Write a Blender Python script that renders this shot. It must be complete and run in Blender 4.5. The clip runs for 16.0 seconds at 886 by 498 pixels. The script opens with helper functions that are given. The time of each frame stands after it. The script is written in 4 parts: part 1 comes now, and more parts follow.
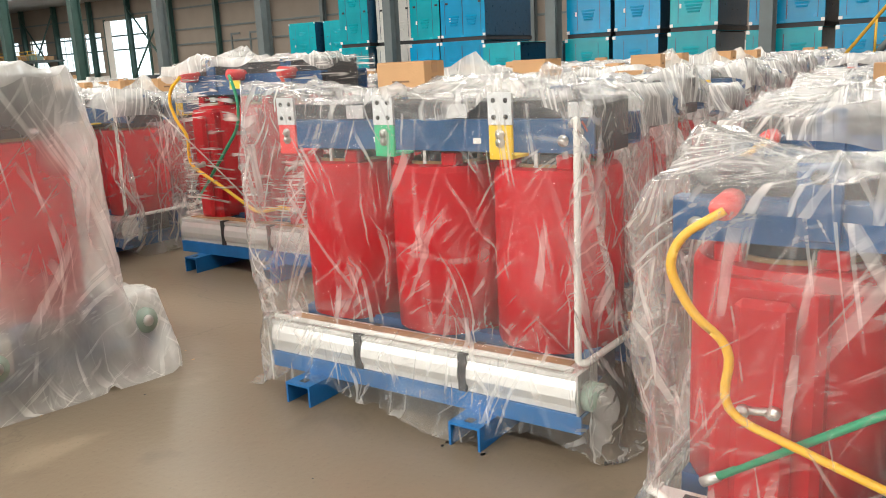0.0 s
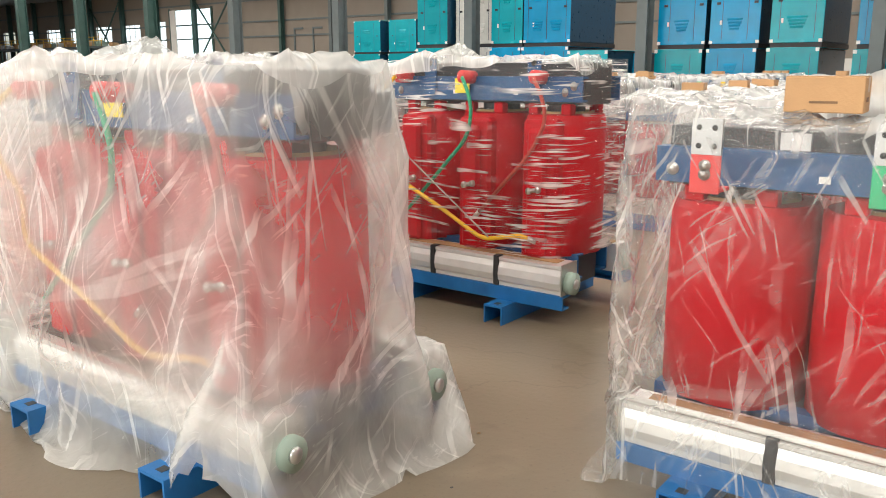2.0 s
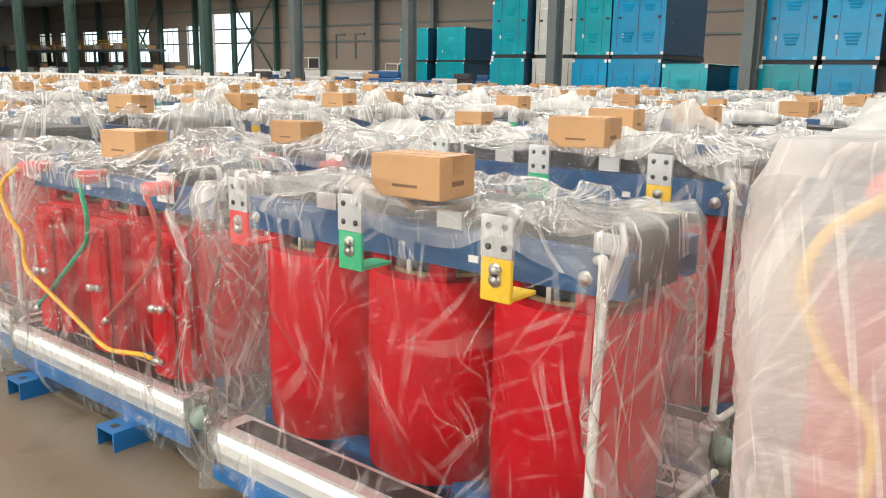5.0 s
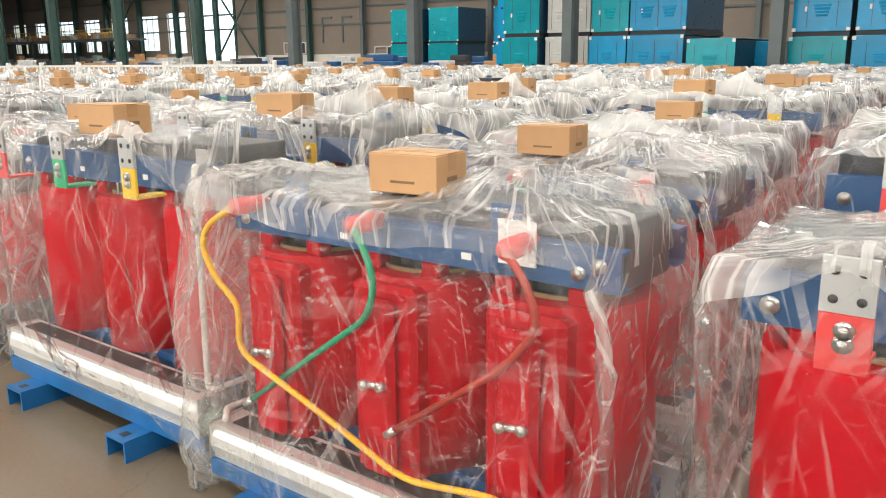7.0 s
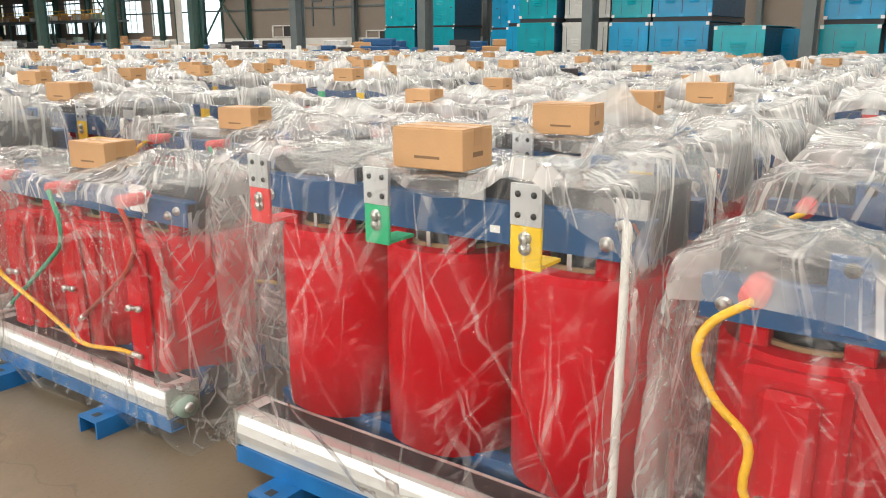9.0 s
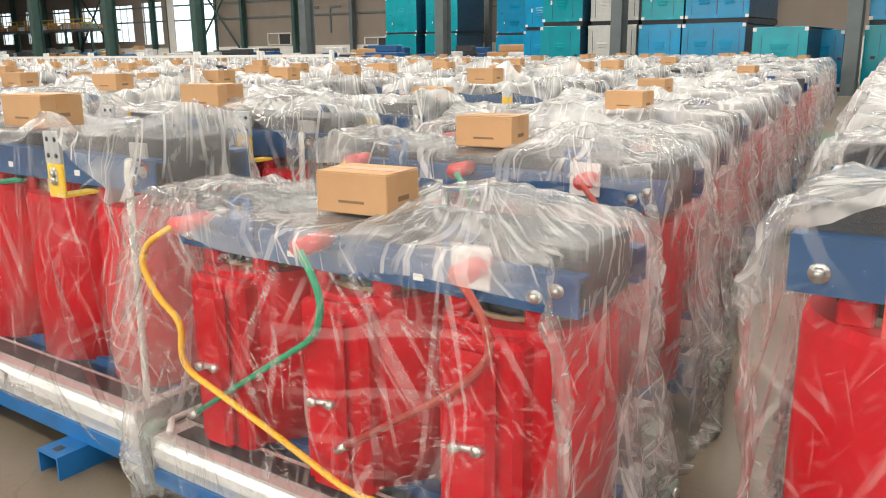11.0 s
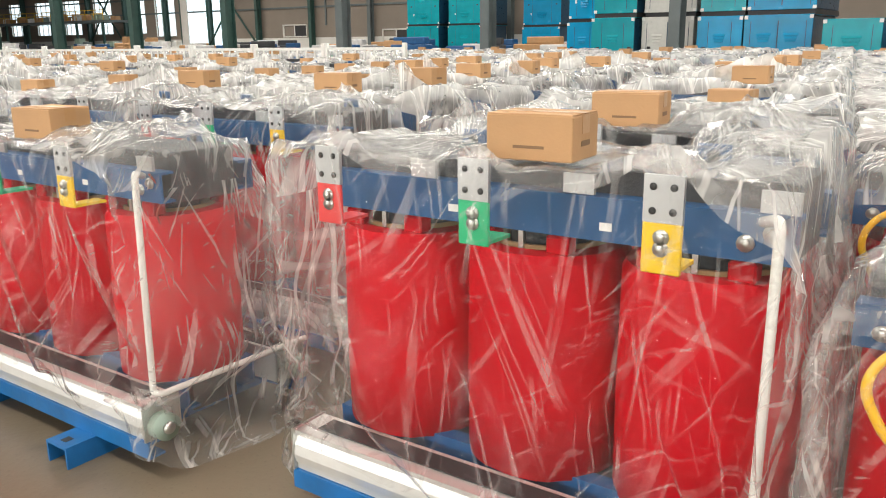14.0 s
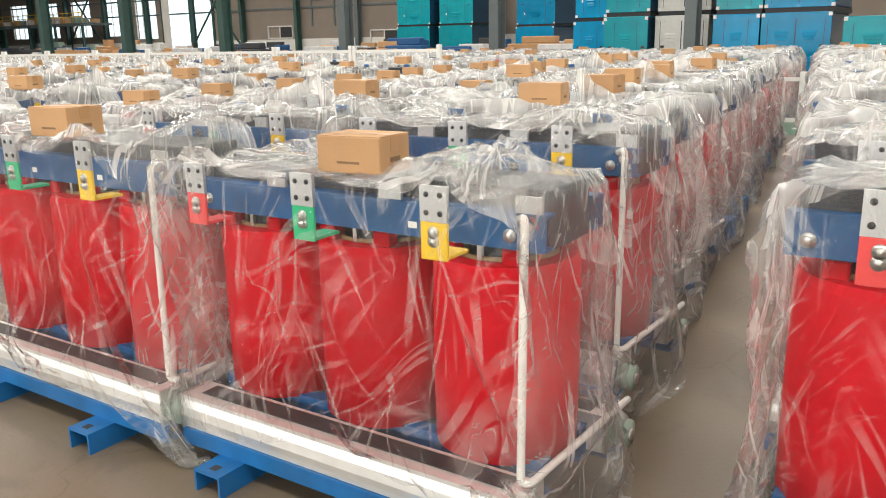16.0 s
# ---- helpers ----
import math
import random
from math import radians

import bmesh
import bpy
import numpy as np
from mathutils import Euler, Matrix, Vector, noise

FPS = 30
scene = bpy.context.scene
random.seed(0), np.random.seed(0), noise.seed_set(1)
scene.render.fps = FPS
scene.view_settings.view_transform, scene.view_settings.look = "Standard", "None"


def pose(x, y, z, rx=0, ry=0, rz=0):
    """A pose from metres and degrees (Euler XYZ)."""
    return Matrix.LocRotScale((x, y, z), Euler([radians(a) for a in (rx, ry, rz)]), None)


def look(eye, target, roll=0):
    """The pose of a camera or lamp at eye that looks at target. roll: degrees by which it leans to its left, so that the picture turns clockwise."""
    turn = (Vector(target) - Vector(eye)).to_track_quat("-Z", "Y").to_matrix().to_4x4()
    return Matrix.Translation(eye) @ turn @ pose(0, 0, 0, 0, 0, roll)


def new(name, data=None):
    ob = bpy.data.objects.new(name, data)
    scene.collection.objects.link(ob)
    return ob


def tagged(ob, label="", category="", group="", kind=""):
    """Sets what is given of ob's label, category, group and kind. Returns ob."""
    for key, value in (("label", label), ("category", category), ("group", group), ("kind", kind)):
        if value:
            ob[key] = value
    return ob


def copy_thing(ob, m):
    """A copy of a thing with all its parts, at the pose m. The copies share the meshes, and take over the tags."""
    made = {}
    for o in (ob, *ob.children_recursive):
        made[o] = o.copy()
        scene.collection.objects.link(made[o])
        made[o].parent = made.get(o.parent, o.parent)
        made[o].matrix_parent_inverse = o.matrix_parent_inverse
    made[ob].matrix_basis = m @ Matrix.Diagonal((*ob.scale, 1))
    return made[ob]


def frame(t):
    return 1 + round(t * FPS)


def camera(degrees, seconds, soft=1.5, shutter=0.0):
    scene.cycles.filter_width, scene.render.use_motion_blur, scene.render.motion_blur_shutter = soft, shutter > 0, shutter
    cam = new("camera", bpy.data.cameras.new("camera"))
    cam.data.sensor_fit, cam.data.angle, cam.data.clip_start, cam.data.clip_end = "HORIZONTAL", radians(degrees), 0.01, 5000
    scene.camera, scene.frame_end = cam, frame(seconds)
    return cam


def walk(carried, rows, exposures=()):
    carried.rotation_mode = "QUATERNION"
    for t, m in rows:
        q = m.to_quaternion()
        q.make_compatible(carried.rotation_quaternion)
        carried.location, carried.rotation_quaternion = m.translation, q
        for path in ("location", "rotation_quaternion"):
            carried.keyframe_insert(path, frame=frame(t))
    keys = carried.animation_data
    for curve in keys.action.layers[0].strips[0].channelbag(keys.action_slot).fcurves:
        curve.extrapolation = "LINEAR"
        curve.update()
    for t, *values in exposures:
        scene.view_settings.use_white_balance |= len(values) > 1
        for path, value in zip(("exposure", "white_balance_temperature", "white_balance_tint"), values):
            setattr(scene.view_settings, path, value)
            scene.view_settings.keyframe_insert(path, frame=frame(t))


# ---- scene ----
cam = camera(57.1, 16.0, soft=1.0)
PATH = [
    (0, (2.373, 1.249, 1.413), (1.258, 2.85, 0.974), -2.8),
    (0.5, (1.997, 1.193, 1.443), (0.863, 2.783, 1.015), -2.2),
    (1, (1.627, 1.072, 1.455), (0.469, 2.646, 1.03), -2.4),
    (1.5, (1.236, 1.068, 1.443), (0.059, 2.627, 1.015), -2.2),
    (2, (0.808, 1.214, 1.461), (-0.385, 2.761, 1.031), -0.1),
    (2.5, (0.168, 1.262, 1.489), (-1.023, 2.807, 1.05), -0.1),
    (3, (-0.334, 1.29, 1.529), (-1.54, 2.831, 1.115), 0.4),
    (3.5, (-0.826, 1.263, 1.538), (-2.047, 2.797, 1.143), 1.3),
    (4, (-1.351, 1.271, 1.545), (-2.571, 2.806, 1.149), 1.2),
    (4.5, (-1.774, 1.267, 1.579), (-3.007, 2.788, 1.169), 1.0),
    (4.7, (-1.986, 1.223, 1.572), (-3.218, 2.744, 1.161), 1.0),
    (6.8, (-4.027, 1.302, 1.571), (-5.208, 2.852, 1.121), -0.4),
    (7, (-4.182, 1.293, 1.592), (-5.37, 2.836, 1.137), -0.6),
    (7.5, (-4.632, 1.257, 1.601), (-5.815, 2.801, 1.137), -0.6),
    (8, (-5.025, 1.253, 1.607), (-6.192, 2.804, 1.127), -0.4),
    (8.5, (-5.472, 1.243, 1.634), (-6.636, 2.796, 1.15), -0.5),
    (9, (-5.933, 1.186, 1.669), (-7.074, 2.754, 1.177), -0.2),
    (9.5, (-6.4, 1.216, 1.673), (-7.536, 2.787, 1.183), -0.8),
    (9.7, (-6.58, 1.226, 1.696), (-7.72, 2.794, 1.206), -0.9),
    (11.8, (-8.531, 1.595, 1.513), (-9.639, 3.193, 1.045), -0.5),
    (12, (-8.638, 1.576, 1.534), (-9.747, 3.167, 1.048), -0.7),
    (12.5, (-8.952, 1.529, 1.548), (-10.071, 3.113, 1.058), -1.0),
    (13, (-9.275, 1.415, 1.561), (-10.398, 2.995, 1.069), -0.7),
    (13.5, (-9.622, 1.308, 1.586), (-10.737, 2.894, 1.094), -0.7),
    (13.7, (-9.761, 1.286, 1.596), (-10.872, 2.871, 1.093), -0.8),
    (14, (-9.989, 1.259, 1.608), (-11.106, 2.843, 1.115), -0.6),
    (14.5, (-10.366, 1.137, 1.62), (-11.473, 2.73, 1.134), 0.2),
    (15, (-10.703, 1.018, 1.641), (-11.791, 2.624, 1.156), -0.8),
    (15.5, (-11.115, 0.987, 1.657), (-12.195, 2.599, 1.174), -1.4),
    (16, (-11.478, 0.944, 1.662), (-12.549, 2.559, 1.168), -1.1),
]
walk(cam, [(t, look(eye, target, roll)) for t, eye, target, roll in PATH],
     exposures=[(0.0, 0.32), (1.0, 0.38), (3.5, 0.24), (7.0, 0.18), (9.5, 0.10), (12.5, 0.14), (16.0, 0.08)])


# ---- world, daylight through roof lights and windows, exposure ----
world = bpy.data.worlds.new("world")
scene.world = world
world.use_nodes = True
wn = world.node_tree.nodes
sky = wn.new("ShaderNodeTexSky")
sky.sky_type, sky.sun_disc = "NISHITA", False
sky.sun_elevation, sky.sun_rotation = radians(50), radians(200)
world.node_tree.links.new(sky.outputs[0], wn["Background"].inputs[0])
wn["Background"].inputs[1].default_value = 0.12
scene.view_settings.exposure = 0.0

ROOF = 11.5
SKYLIGHTS = (-2.0, 9.0, 20.0, 31.5, 43.0, 56.0)
HALL = (-142.0, 14.0, -14.0, 66.0)


def area_lamp(name, m, sx, sy, watts, colour):
    data = bpy.data.lights.new(name, "AREA")
    data.shape, data.size, data.size_y, data.energy, data.color = "RECTANGLE", sx, sy, watts, colour
    ob = new(name, data)
    ob.matrix_world = m
    return ob


for y in SKYLIGHTS:
    area_lamp("skylight_lamp", pose(-45, y, ROOF - 0.05), 112, 1.6, 6300, (1.0, 0.955, 0.87))
area_lamp("window_lamp", look((-14, HALL[2] + 0.25, 4.6), (-14, 10, 3.0)), 50, 3.4, 3800, (1.0, 0.955, 0.87))


# ---- materials ----
def material(name, colour, rough=0.5, metal=0.0, vary=0.12, scale=6.0, bump=0.1, bump_scale=40.0, coat=0.0, spec=0.5, rand=0.0):
    m = bpy.data.materials.new(name)
    m.use_nodes = True
    nt, b = m.node_tree, m.node_tree.nodes["Principled BSDF"]
    b.inputs["Roughness"].default_value, b.inputs["Metallic"].default_value = rough, metal
    b.inputs["Coat Weight"].default_value = coat
    b.inputs["Specular IOR Level"].default_value = spec
    co = nt.nodes.new("ShaderNodeTexCoord")
    n1, n2 = nt.nodes.new("ShaderNodeTexNoise"), nt.nodes.new("ShaderNodeTexNoise")
    n1.inputs["Scale"].default_value, n1.inputs["Detail"].default_value = scale, 5
    n2.inputs["Scale"].default_value, n2.inputs["Detail"].default_value = bump_scale, 3
    ramp = nt.nodes.new("ShaderNodeValToRGB")
    c = Vector(colour)
    ramp.color_ramp.elements[0].position, ramp.color_ramp.elements[1].position = 0.3, 0.7
    ramp.color_ramp.elements[0].color = (*(c * (1 - vary)), 1)
    ramp.color_ramp.elements[1].color = (*(c * (1 + vary)), 1)
    for n in (n1, n2):
        nt.links.new(co.outputs["Object"], n.inputs["Vector"])
    nt.links.new(n1.outputs[0], ramp.inputs[0])
    out = ramp.outputs[0]
    if rand:
        oi, hsv, mr = nt.nodes.new("ShaderNodeObjectInfo"), nt.nodes.new("ShaderNodeHueSaturation"), nt.nodes.new("ShaderNodeMapRange")
        mr.inputs["To Min"].default_value, mr.inputs["To Max"].default_value = 1 - rand, 1 + rand
        nt.links.new(oi.outputs["Random"], mr.inputs["Value"])
        nt.links.new(mr.outputs[0], hsv.inputs["Value"])
        nt.links.new(out, hsv.inputs["Color"])
        out = hsv.outputs[0]
    nt.links.new(out, b.inputs["Base Color"])
    bp = nt.nodes.new("ShaderNodeBump")
    bp.inputs["Strength"].default_value, bp.inputs["Distance"].default_value = bump, 0.01
    nt.links.new(n2.outputs[0], bp.inputs["Height"])
    nt.links.new(bp.outputs[0], b.inputs["Normal"])
    rr = nt.nodes.new("ShaderNodeMapRange")
    rr.inputs["To Min"].default_value, rr.inputs["To Max"].default_value = max(0.03, rough - 0.1), min(1, rough + 0.12)
    nt.links.new(n1.outputs[0], rr.inputs["Value"])
    nt.links.new(rr.outputs[0], b.inputs["Roughness"])
    return m


def film_material(name, haze, glint_streak, tint=(0.93, 0.925, 0.89), layers=(), gloss=0.35, bump=0.6, patch=1.7):
    """Thin glossy polythene, clear between pale streaks that paint fold glints over milky creases.
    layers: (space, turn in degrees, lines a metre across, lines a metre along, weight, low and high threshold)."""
    m = bpy.data.materials.new(name)
    m.use_nodes = True
    nt = m.node_tree
    N, L = nt.nodes.new, nt.links.new
    nt.nodes.remove(nt.nodes["Principled BSDF"])

    def calc(op, a, b=None, clamp=False):
        n = N("ShaderNodeMath")
        n.operation, n.use_clamp = op, clamp
        for i, v in enumerate((a, b)):
            if isinstance(v, (int, float)):
                n.inputs[i].default_value = v
            elif v is not None:
                L(v, n.inputs[i])
        return n.outputs[0]

    def ranged(v, a, b, c, d):
        n = N("ShaderNodeMapRange")
        n.interpolation_type = "SMOOTHSTEP"
        for k, q in zip(("From Min", "From Max", "To Min", "To Max"), (a, b, c, d)):
            n.inputs[k].default_value = q
        L(v, n.inputs["Value"])
        return n.outputs[0]

    co, oi, add, mul = N("ShaderNodeTexCoord"), N("ShaderNodeObjectInfo"), N("ShaderNodeVectorMath"), N("ShaderNodeVectorMath")
    mul.operation = "SCALE"
    mul.inputs[0].default_value = (37.0, 19.0, 11.0)
    L(oi.outputs["Random"], mul.inputs["Scale"])
    L(co.outputs["Object"], add.inputs[0])
    L(mul.outputs[0], add.inputs[1])
    big = N("ShaderNodeTexNoise")
    big.inputs["Scale"].default_value, big.inputs["Detail"].default_value = patch, 4
    L(add.outputs[0], big.inputs["Vector"])
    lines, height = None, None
    # noise lines put the bright reflections of folds into the film's colour
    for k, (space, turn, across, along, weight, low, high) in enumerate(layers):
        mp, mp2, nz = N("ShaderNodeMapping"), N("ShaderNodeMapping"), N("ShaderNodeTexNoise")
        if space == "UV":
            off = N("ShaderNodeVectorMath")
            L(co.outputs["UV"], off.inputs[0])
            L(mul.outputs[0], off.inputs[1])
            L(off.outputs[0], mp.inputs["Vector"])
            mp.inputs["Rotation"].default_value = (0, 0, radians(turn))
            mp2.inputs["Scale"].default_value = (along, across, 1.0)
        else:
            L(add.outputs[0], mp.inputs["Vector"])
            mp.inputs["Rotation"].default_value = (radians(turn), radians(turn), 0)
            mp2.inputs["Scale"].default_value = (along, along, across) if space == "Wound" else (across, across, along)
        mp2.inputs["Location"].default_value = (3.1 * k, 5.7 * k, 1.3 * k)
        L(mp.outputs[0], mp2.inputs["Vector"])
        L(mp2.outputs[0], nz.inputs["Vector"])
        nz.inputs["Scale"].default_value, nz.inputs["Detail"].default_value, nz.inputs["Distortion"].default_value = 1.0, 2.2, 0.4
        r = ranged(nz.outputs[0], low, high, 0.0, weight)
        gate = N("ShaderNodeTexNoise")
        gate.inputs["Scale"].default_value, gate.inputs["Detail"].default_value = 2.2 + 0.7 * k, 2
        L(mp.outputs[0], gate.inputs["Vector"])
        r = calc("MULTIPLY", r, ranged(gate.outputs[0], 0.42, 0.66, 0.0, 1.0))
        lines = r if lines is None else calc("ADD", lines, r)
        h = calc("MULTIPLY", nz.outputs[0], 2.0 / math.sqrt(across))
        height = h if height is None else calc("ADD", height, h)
    total = calc("ADD", calc("MULTIPLY", lines, glint_streak), ranged(big.outputs[0], 0.3, 0.75, haze * 0.45, haze * 1.7), clamp=True)
    bp = N("ShaderNodeBump")
    bp.inputs["Strength"].default_value, bp.inputs["Distance"].default_value = bump, 0.03
    L(height, bp.inputs["Height"])
    tr, df, tl, gl = N("ShaderNodeBsdfTransparent"), N("ShaderNodeBsdfDiffuse"), N("ShaderNodeBsdfTranslucent"), N("ShaderNodeBsdfGlossy")
    tr.inputs[0].default_value = (0.97, 0.97, 0.965, 1)
    for q in (df, tl):
        q.inputs[0].default_value = (*tint, 1)
        L(bp.outputs[0], q.inputs["Normal"])
    gl.inputs["Roughness"].default_value = 0.14
    L(bp.outputs[0], gl.inputs["Normal"])
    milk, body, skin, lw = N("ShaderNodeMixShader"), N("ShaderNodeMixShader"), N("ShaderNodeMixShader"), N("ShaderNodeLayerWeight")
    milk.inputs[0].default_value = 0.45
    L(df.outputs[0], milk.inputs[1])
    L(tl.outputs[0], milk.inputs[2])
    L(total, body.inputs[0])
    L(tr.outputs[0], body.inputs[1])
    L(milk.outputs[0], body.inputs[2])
    L(bp.outputs[0], lw.inputs["Normal"])
    L(calc("ADD", calc("MULTIPLY", calc("POWER", lw.outputs["Facing"], 4.0), gloss), 0.014, True), skin.inputs[0])
    L(body.outputs[0], skin.inputs[1])
    L(gl.outputs[0], skin.inputs[2])
    L(skin.outputs[0], nt.nodes["Material Output"].inputs["Surface"])
    return m


RED = material("red_resin", (0.52, 0.001, 0.010), 0.45, vary=0.1, spec=0.12, scale=3, bump=0.25, bump_scale=18, rand=0.08)
RED_WRAP = material("red_coil_wrap", (0.52, 0.001, 0.010), 0.45, vary=0.1, spec=0.12, scale=4, bump=0.35, bump_scale=14, rand=0.08)
PINK = material("red_painted_bar", (0.75, 0.06, 0.06), 0.4)
GREEN = material("green_painted_bar", (0.02, 0.45, 0.2), 0.4)
YELLOW = material("yellow_painted_bar", (0.85, 0.55, 0.02), 0.4)
BLUE = material("blue_steel_paint", (0.010, 0.080, 0.22), 0.4, vary=0.15, scale=8, bump=0.1, rand=0.1)
BLUE_BASE = material("blue_base_paint", (0.01, 0.13, 0.36), 0.42, vary=0.2, scale=7)
CORE = material("dark_core_laminations", (0.035, 0.037, 0.042), 0.5, vary=0.2, scale=20, bump=0.3, bump_scale=120)
SILVER = material("tinned_bar", (0.55, 0.56, 0.57), 0.4, 0.75, bump=0.05)
ALU = material("fan_duct_aluminium", (0.80, 0.80, 0.78), 0.36, 0.55, vary=0.06, scale=9, bump=0.06, bump_scale=60)
DARK = material("dark_fitting", (0.03, 0.03, 0.032), 0.5)
STEEL = material("zinc_bolt", (0.6, 0.6, 0.58), 0.3, 0.9)
TAN = material("insulation_board", (0.42, 0.25, 0.12), 0.6, scale=14)
PVC = material("white_pvc", (0.80, 0.79, 0.75), 0.35, vary=0.04)
CARD = material("carton_board", (0.50, 0.29, 0.14), 0.75, vary=0.08, scale=5, bump=0.12, bump_scale=90, rand=0.1)
CARD_TAPE = material("carton_tape", (0.44, 0.24, 0.10), 0.3, vary=0.05)
INK = material("carton_print", (0.20, 0.115, 0.06), 0.7)
PAPER = material("white_label", (0.78, 0.78, 0.76), 0.6, vary=0.04)
TAG_Y = material("yellow_tag", (0.85, 0.70, 0.04), 0.5, vary=0.05)
CABLE_Y = material("yellow_cable", (0.90, 0.50, 0.02), 0.35, vary=0.05)
CABLE_G = material("green_cable", (0.01, 0.33, 0.16), 0.35, vary=0.05)
CABLE_R = material("red_brown_cable", (0.45, 0.05, 0.03), 0.35, vary=0.08)
MOTOR = material("grey_green_motor", (0.28, 0.36, 0.30), 0.45)
# line sets for the fold highlights painted on the film, with its crinkles
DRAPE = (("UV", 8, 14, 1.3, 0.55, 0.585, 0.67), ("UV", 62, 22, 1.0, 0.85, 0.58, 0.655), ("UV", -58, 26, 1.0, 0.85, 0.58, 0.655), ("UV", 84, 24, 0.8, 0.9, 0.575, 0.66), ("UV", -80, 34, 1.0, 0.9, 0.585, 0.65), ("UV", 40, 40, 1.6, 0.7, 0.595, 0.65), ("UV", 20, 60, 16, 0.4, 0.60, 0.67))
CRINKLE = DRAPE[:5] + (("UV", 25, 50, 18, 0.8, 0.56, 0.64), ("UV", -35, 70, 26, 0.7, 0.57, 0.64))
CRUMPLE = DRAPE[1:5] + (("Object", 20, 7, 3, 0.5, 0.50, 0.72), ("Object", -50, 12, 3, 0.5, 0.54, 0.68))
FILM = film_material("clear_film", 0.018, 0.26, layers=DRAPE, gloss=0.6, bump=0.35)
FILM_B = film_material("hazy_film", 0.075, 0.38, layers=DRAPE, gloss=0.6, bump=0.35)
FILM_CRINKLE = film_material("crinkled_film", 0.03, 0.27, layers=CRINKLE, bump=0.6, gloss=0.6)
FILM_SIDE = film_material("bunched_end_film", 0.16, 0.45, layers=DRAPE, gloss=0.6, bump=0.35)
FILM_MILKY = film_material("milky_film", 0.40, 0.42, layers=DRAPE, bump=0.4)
# same film, whitened in colour for roof-light sheen and crumpled layers on tops
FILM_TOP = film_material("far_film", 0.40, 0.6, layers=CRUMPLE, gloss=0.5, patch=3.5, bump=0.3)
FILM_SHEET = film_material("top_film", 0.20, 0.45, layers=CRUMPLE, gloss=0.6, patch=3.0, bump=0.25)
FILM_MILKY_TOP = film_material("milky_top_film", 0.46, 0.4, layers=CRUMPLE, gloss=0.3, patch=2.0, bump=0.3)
# gloss along the windings is painted in as pale level streaks
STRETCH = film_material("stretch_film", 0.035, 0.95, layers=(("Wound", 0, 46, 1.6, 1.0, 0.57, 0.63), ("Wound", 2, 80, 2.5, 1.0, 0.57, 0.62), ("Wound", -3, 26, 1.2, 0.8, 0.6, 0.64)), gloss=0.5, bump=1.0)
FLOOR = material("concrete_floor", (0.20, 0.158, 0.110), 0.34, vary=0.10, scale=0.7, bump=0.12, bump_scale=30, spec=0.4)


def age_floor(m):
    """Dark stains, pale scuffs, fine speckle and hairline cracks over the concrete."""
    nt = m.node_tree
    N, L = nt.nodes.new, nt.links.new
    b = nt.nodes["Principled BSDF"]
    src = b.inputs["Base Color"].links[0].from_socket
    co = N("ShaderNodeTexCoord")

    def layer(src, tex, lo, hi, colour, amount):
        mr, mix = N("ShaderNodeMapRange"), N("ShaderNodeMix")
        mr.interpolation_type = "SMOOTHSTEP"
        mr.inputs["From Min"].default_value, mr.inputs["From Max"].default_value = lo, hi
        mr.inputs["To Max"].default_value = amount
        L(tex, mr.inputs["Value"])
        mix.data_type = "RGBA"
        L(mr.outputs[0], mix.inputs["Factor"])
        L(src, mix.inputs["A"])
        mix.inputs["B"].default_value = (*colour, 1)
        return mix.outputs["Result"]

    def nz(scale, detail, dist=0.0):
        n = N("ShaderNodeTexNoise")
        n.inputs["Scale"].default_value, n.inputs["Detail"].default_value, n.inputs["Distortion"].default_value = scale, detail, dist
        L(co.outputs["Object"], n.inputs["Vector"])
        return n.outputs[0]

    src = layer(src, nz(2.3, 6, 0.6), 0.58, 0.72, (0.13, 0.10, 0.07), 0.55)
    src = layer(src, nz(1.1, 5, 1.0), 0.60, 0.75, (0.34, 0.27, 0.19), 0.5)
    src = layer(src, nz(60, 2), 0.60, 0.72, (0.15, 0.12, 0.085), 0.5)
    vo = N("ShaderNodeTexVoronoi")
    vo.feature = "DISTANCE_TO_EDGE"
    vo.inputs["Scale"].default_value = 0.32
    warp, va = N("ShaderNodeTexNoise"), N("ShaderNodeVectorMath")
    warp.inputs["Scale"].default_value, warp.inputs["Detail"].default_value = 1.6, 6
    L(co.outputs["Object"], warp.inputs["Vector"])
    L(co.outputs["Object"], va.inputs[0])
    L(warp.outputs["Color"], va.inputs[1])
    L(va.outputs[0], vo.inputs["Vector"])
    src = layer(src, vo.outputs[0], 0.004, 0.0005, (0.09, 0.07, 0.05), 0.3)
    L(src, b.inputs["Base Color"])


age_floor(FLOOR)
GREENFLOOR = material("green_floor_paint", (0.03, 0.12, 0.06), 0.3, vary=0.2, scale=1.2)
WALL = material("wall_sheet", (0.25, 0.21, 0.175), 0.7, vary=0.08, scale=0.5, bump=0.05)
WALLWHITE = material("white_plinth", (0.72, 0.70, 0.66), 0.7, vary=0.06, scale=0.8)
COLGREEN = material("dark_green_column", (0.035, 0.085, 0.075), 0.45, vary=0.15, scale=2)
COLGREY = material("grey_column", (0.12, 0.145, 0.15), 0.45, vary=0.12, scale=2)
TEAL = material("teal_canopy", (0.0, 0.31, 0.38), 0.22, vary=0.12, scale=1.5, bump=0.5, bump_scale=2.5, spec=0.35, rand=0.12)
AZURE = material("azure_canopy", (0.0, 0.26, 0.50), 0.22, vary=0.12, scale=1.5, bump=0.5, bump_scale=2.5, spec=0.35, rand=0.12)
